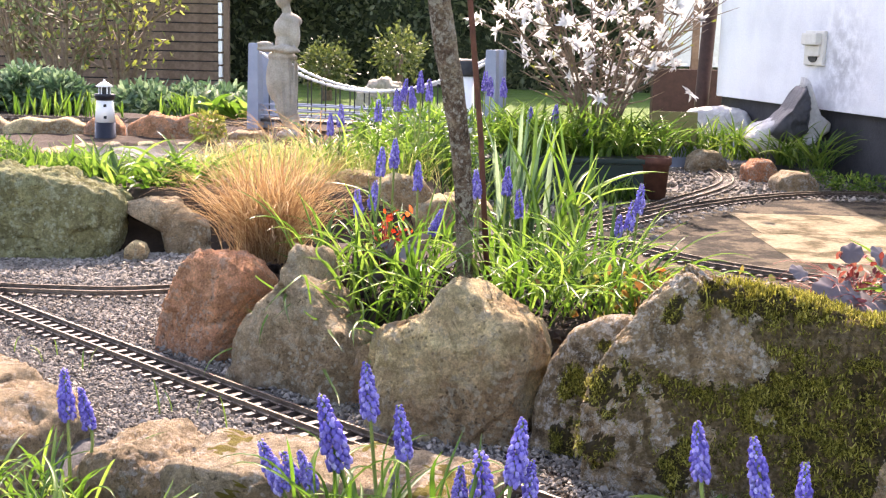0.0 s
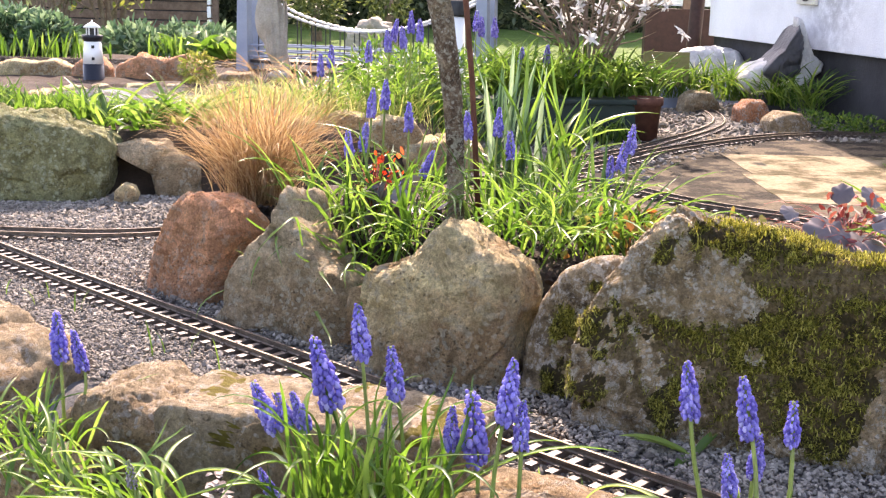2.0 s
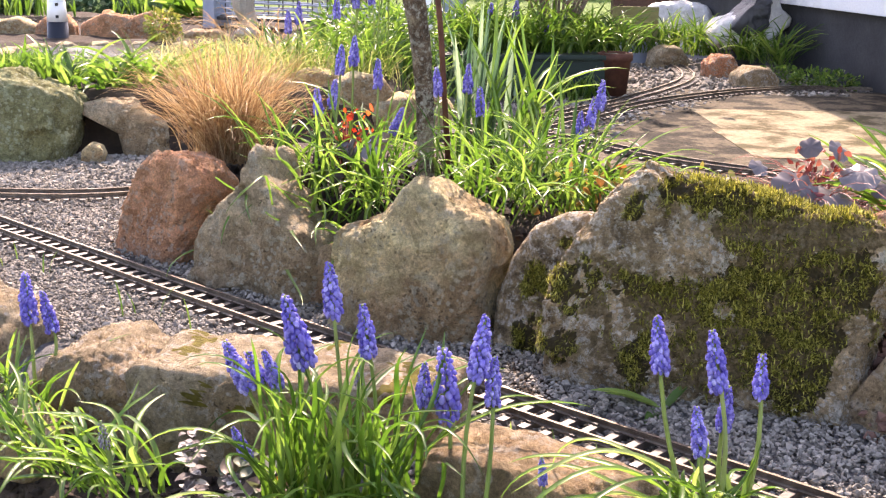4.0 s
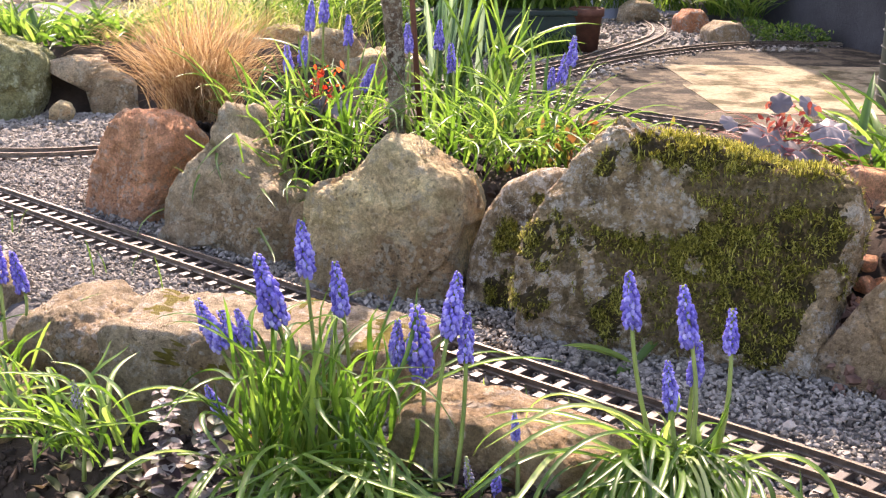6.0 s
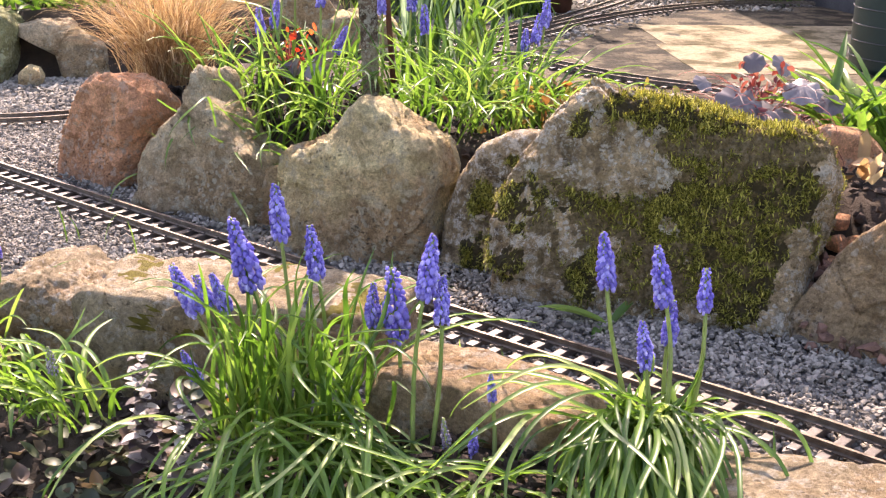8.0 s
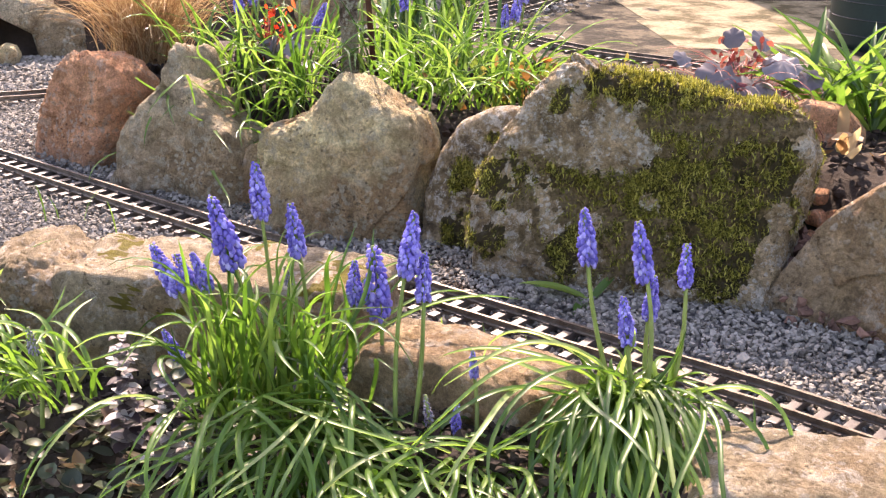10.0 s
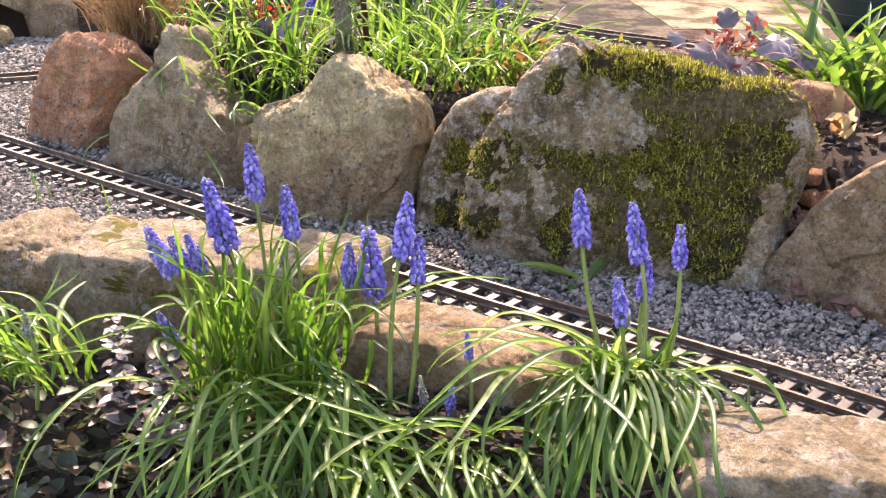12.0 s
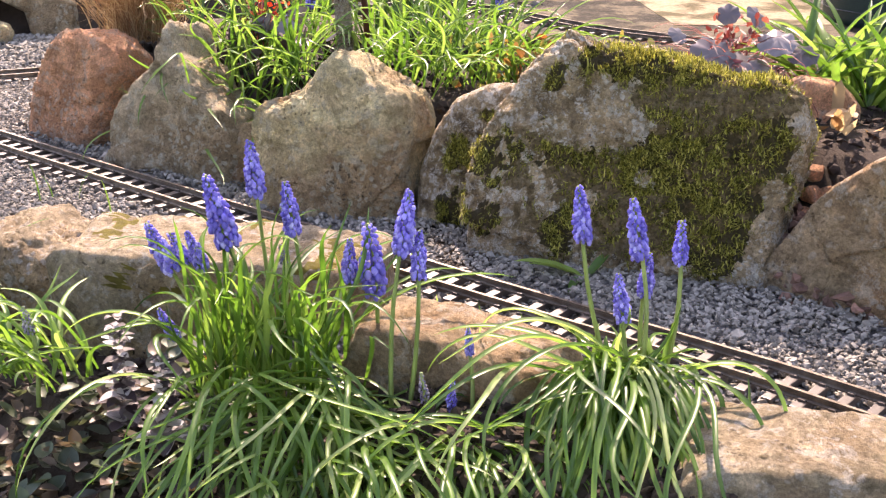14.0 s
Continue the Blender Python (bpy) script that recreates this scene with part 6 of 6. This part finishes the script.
def background():
    # multi stemmed shrub before the shed
    for x, y, h, mat in ((-2.15, 6.9, 0.9, "hedge"), (-1.85, 7.0, 1.0, "gold"), (-2.5, 7.2, 1.0, "hedge")):
        vf, ends = stems((x, y, 0.0), 11, h, 0.38, 0.014, int(-x * 10), 5)
        ob = thing("shrub", "tall bare stemmed shrub with young yellow green leaves", "shrub", group="shrubs by the shed")
        mesh_part("branch_tangle", quick_mesh("branch_tangle", *vf, M["twig"], True), ob)["kind"] = "stuff"
        p = np.repeat(ends[ends[:, 2] > 0.3], 4, 0) + RNG.normal(0, 0.035, (4 * (ends[:, 2] > 0.3).sum(), 3))
        mesh_part("crown", quick_mesh("crown", *leaves_at(p, np.tile([0, 0, 0.7], (len(p), 1)), 0.045, 0.02), M[mat], True), ob)
    # clipped bushes on the lawn
    for x, y, z, r, n in ((-0.98, 10.0, 0.27, 0.20, 1500), (-0.36, 9.0, 0.40, 0.20, 900)):
        ob = thing("bush", "small round bush with pale green leaves", "shrub", group="bushes on the lawn")
        mesh_part("crown", quick_mesh("crown", *crown((x, y, z), (r, r, r * 0.95), int(n * 0.9), 0.042, 0.018, x * 7, 0.6, 0.3), M["bushleaf"], True), ob)
        mesh_part("trunk", quick_mesh("trunk", *tube([(x, y, -0.02), (x, y, z)], [0.05, 0.03], 8), M["twig"], True), ob)
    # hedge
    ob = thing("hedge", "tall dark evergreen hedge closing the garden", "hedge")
    # solid dark box in place of the shaded depth behind the leaves
    part("inside", box_bm(9.0, 1.0, 2.9, (1.2, 13.6, 1.42)), M["hedge_shade"], ob)
    n = 26000
    p = np.c_[RNG.uniform(-3.3, 5.6, n), RNG.uniform(12.93, 13.12, n), RNG.uniform(0, 2.95, n)]
    p[:, 1] += 0.12 * np.sin(p[:, 0] * 3.1) * np.sin(p[:, 2] * 4.0)
    mesh_part("foliage", quick_mesh("foliage", *leaves_at(p, np.tile([0, -1.0, 0.2], (n, 1)), 0.09, 0.04), M["hedge"], True), ob)["kind"] = "stuff"
    # far glazed porch seen past the magnolia
    ob = thing("conservatory", "pale glazed porch with white frames far behind", "conservatory", (1.55, 8.4, 0.0), 0)
    part("wall", box_bm(0.5, 0.1, 0.36, (0.1, 0, 0.18), 0.005), M["maroon"], ob)
    for k in range(2):
        part("window", box_bm(0.2, 0.02, 1.2, (0.0 + 0.25 * k, -0.01, 0.98)), M["glass_tint"], ob)
    for k in range(3):
        part("frame", box_bm(0.05, 0.06, 1.25, (-0.125 + 0.25 * k, 0, 0.98), 0.004), M["shed"], ob)
    # posts and clutter by the house
    v, f = tube([(1.30, 6.3, -0.03), (1.31, 6.3, 0.3), (1.33, 6.3, 0.8), (1.36, 6.3, 1.6)], [0.036] * 4, 12)
    tagged(new("post", quick_mesh("post", v, f, M["maroon"], True)), "rust brown metal post leaning by the house corner", "post")
    ob = thing("vent_cover", "cream plastic vent cover on the house wall", "vent")
    m = HOUSE_M @ pose(1.02, 0, 0.535)
    part("back_plate", box_bm(0.17, 0.014, 0.145, (0, -0.007, 0), 0.006), M["cream"], ob, m=m)
    part("hood", box_bm(0.13, 0.030, 0.05, (0, -0.028, 0.038), 0.008), M["cream"], ob, m=m)
    part("flap", box_bm(0.12, 0.010, 0.045, (0, -0.018, -0.012), 0.004), M["cream"], ob, m=m)
    part("opening", lathe_bm([(0.024, 0), (0.024, 0.004)], 20), M["iron"], ob, m=m @ pose(0, -0.0145, -0.040, 90, 0, 0) @ Matrix.Diagonal((1.6, 0.8, 1, 1)))
    rock("crumpled white sack by the house wall", (1.34, 6.0, 0.09), -20, [(-0.2, -0.1), (-0.21, 0.05), (-0.14, 0.13), (0.0, 0.15), (0.13, 0.13), (0.2, 0.05), (0.19, -0.1)], 0.22, M["plastic"], 91, group="sacks", name="sack", around=90, deep=40, rough=0.7)
    ob = thing("covered_bundle", "bundle wrapped in dark sheet and white plastic", "bundle", (1.46, 5.22, 0.0), 0)
    for nm, prof, th, mt, sd, yy in (("white_wrap", [(-0.17, 0.10), (-0.175, 0.15), (-0.14, 0.20), (-0.05, 0.235), (0.05, 0.21), (0.09, 0.15), (0.05, 0.115), (-0.06, 0.10), (-0.10, 0.08)], 0.2, "plastic", 92, 0.0), ("dark_sheet", [(-0.11, 0.18), (-0.07, 0.235), (-0.01, 0.29), (0.02, 0.345), (0.035, 0.40), (0.05, 0.33), (0.065, 0.24), (0.06, 0.19), (0.02, 0.15), (-0.05, 0.145)], 0.2, "sheet", 93, -0.03), ("white_sheet", [(0.04, 0.16), (0.04, 0.33), (0.035, 0.42), (0.05, 0.44), (0.075, 0.34), (0.11, 0.26), (0.155, 0.225), (0.15, 0.19), (0.10, 0.15), (0.07, 0.09), (0.055, 0.03)], 0.10, "plastic", 94, -0.05)):
        v, f = rock_shape(prof, th, sd, around=90, deep=38, rough=0.9)
        mesh_part(nm, quick_mesh(nm, v, f, M[mt], True), ob, pose(0, yy, 0))
    part("stand", box_bm(0.2, 0.16, 0.12, (-0.03, 0, 0.05), 0.02), M["sheet"], ob)
    for x, y, w, h, mt, lb in ((1.13, 5.25, 0.085, 0.09, "grey_rock", "rounded grey stone by the house"), (1.28, 4.95, 0.065, 0.085, "terracotta", "terracotta block by the house"), (1.33, 4.62, 0.08, 0.075, "pale_rock", "pale stone beside the track")):
        rock(lb, (x, y, 0), 10, [(-w, -0.02), (-w, h * 0.6), (-w * 0.4, h), (w * 0.5, h * 0.95), (w, h * 0.4), (w, -0.02)], 0.12, M[mt], int(x * 50), group="stones by the house", around=60, deep=28)
    for x, y in ((1.05, 5.35), (1.18, 5.4), (1.30, 5.25), (1.42, 5.1), (1.5, 4.95)):
        plant("lily_turf", "dark green strappy plant beside the house", "plant", [("leaves", tufts([(x, y, 0.05)], 60, 0.04, (0.15, 0.26), (0.006, 0.010), (0.1, 0.8), (1.0, 2.2), seg=6), M["fresh"])])
    for x, y in ((1.45, 4.7), (1.55, 4.6), (1.62, 4.55)):
        plant("ground_cover", "low creeping green plant along the wall", "plant", [("leaves", crown((x, y, 0.02), (0.09, 0.06, 0.05), 500, 0.018, 0.008, x * 9), M["fresh"])])
    # planter trough, its pot and the olive board
    ob = thing("trough", "long dark green plastic planter trough", "planter", (0.43, 4.27, 0.0), 6)
    part("body", box_bm(0.60, 0.16, 0.13, (0, 0, 0.065), 0.012), M["trough"], ob)
    part("rim", box_bm(0.63, 0.19, 0.018, (0, 0, 0.135), 0.005), M["trough"], ob)
    tagged(part("pot", lathe_bm([(0.045, 0), (0.055, 0.12), (0.062, 0.125), (0.062, 0.15), (0.052, 0.15), (0.05, 0.13)], 20), M["rust"], None, smooth=True, m=pose(0.73, 4.25, 0.0)), "brown clay pot beside the trough", "pot")
    tagged(part("board", box_bm(0.20, 0.02, 0.15, (0, 0, 0.17), 0.003), M["board"], None, m=pose(1.0, 5.35, 0.0, -6, 0, -4)), "olive painted board propped by the track", "board")
    tagged(part("grate", box_bm(0.18, 0.02, 0.10, (0, 0, 0.05), 0.003), M["blue"], None, m=pose(1.0, 5.37, 0.0)), "grey blue ribbed panel under the board", "panel")
    # water barrel at the edge of the paving
    ob = thing("water_butt", "dark green barrel wrapped in wire mesh", "barrel", (1.50, 3.12, 0.0), 0)
    part("body", lathe_bm([(0.165, 0.0), (0.17, 0.02), (0.17, 0.62), (0.16, 0.64)], 40), M["trough"], ob, smooth=True)
    for k in range(14):
        bm = bmesh.new()
        z = 0.04 + 0.042 * k
        pts = [(0.172 * math.cos(a), 0.172 * math.sin(a), z) for a in np.linspace(0, 2 * math.pi, 41)]
        v, f = tube(pts, [0.0014] * 41, 4)
        mesh_part("wire", quick_mesh("wire", v, f, M["iron"]), ob)
    return ob


M["maroon"] = surface("dark maroon painted steel", [(0.3, (0.03, 0.014, 0.012)), (0.7, (0.065, 0.03, 0.025))], 30, 200, 0.6, strength=0.2)
M["cream"] = surface("cream plastic", [(0.3, (0.55, 0.53, 0.46)), (0.7, (0.66, 0.64, 0.57))], 20, 200, 0.5, strength=0.1, vary=0.1)
make_pond()
lighthouse((-1.25, 4.47, 0.14), 1.06, "model lighthouse in white and navy beside the pond")
def make_bollard():
    ob = thing("garden_light", "white garden light with a dark cap", "garden light", (0.04, 4.0, 0.13), 0)
    part("body", lathe_bm([(0.056, 0.0), (0.055, 0.01), (0.046, 0.29)], 28), M["white"], ob, smooth=True)
    part("collar", lathe_bm([(0.050, 0.0), (0.052, 0.06), (0.050, 0.062)], 28), M["terracotta"], ob, "rust red band", smooth=True, m=pose(0, 0, 0.005))
    part("cap", lathe_bm([(0.050, 0.29), (0.051, 0.295), (0.049, 0.335), (0.040, 0.345)], 28), M["iron"], ob, smooth=True)


make_bollard()
make_statue()
make_bridge()
terrace_plants()
make_magnolia()
background()
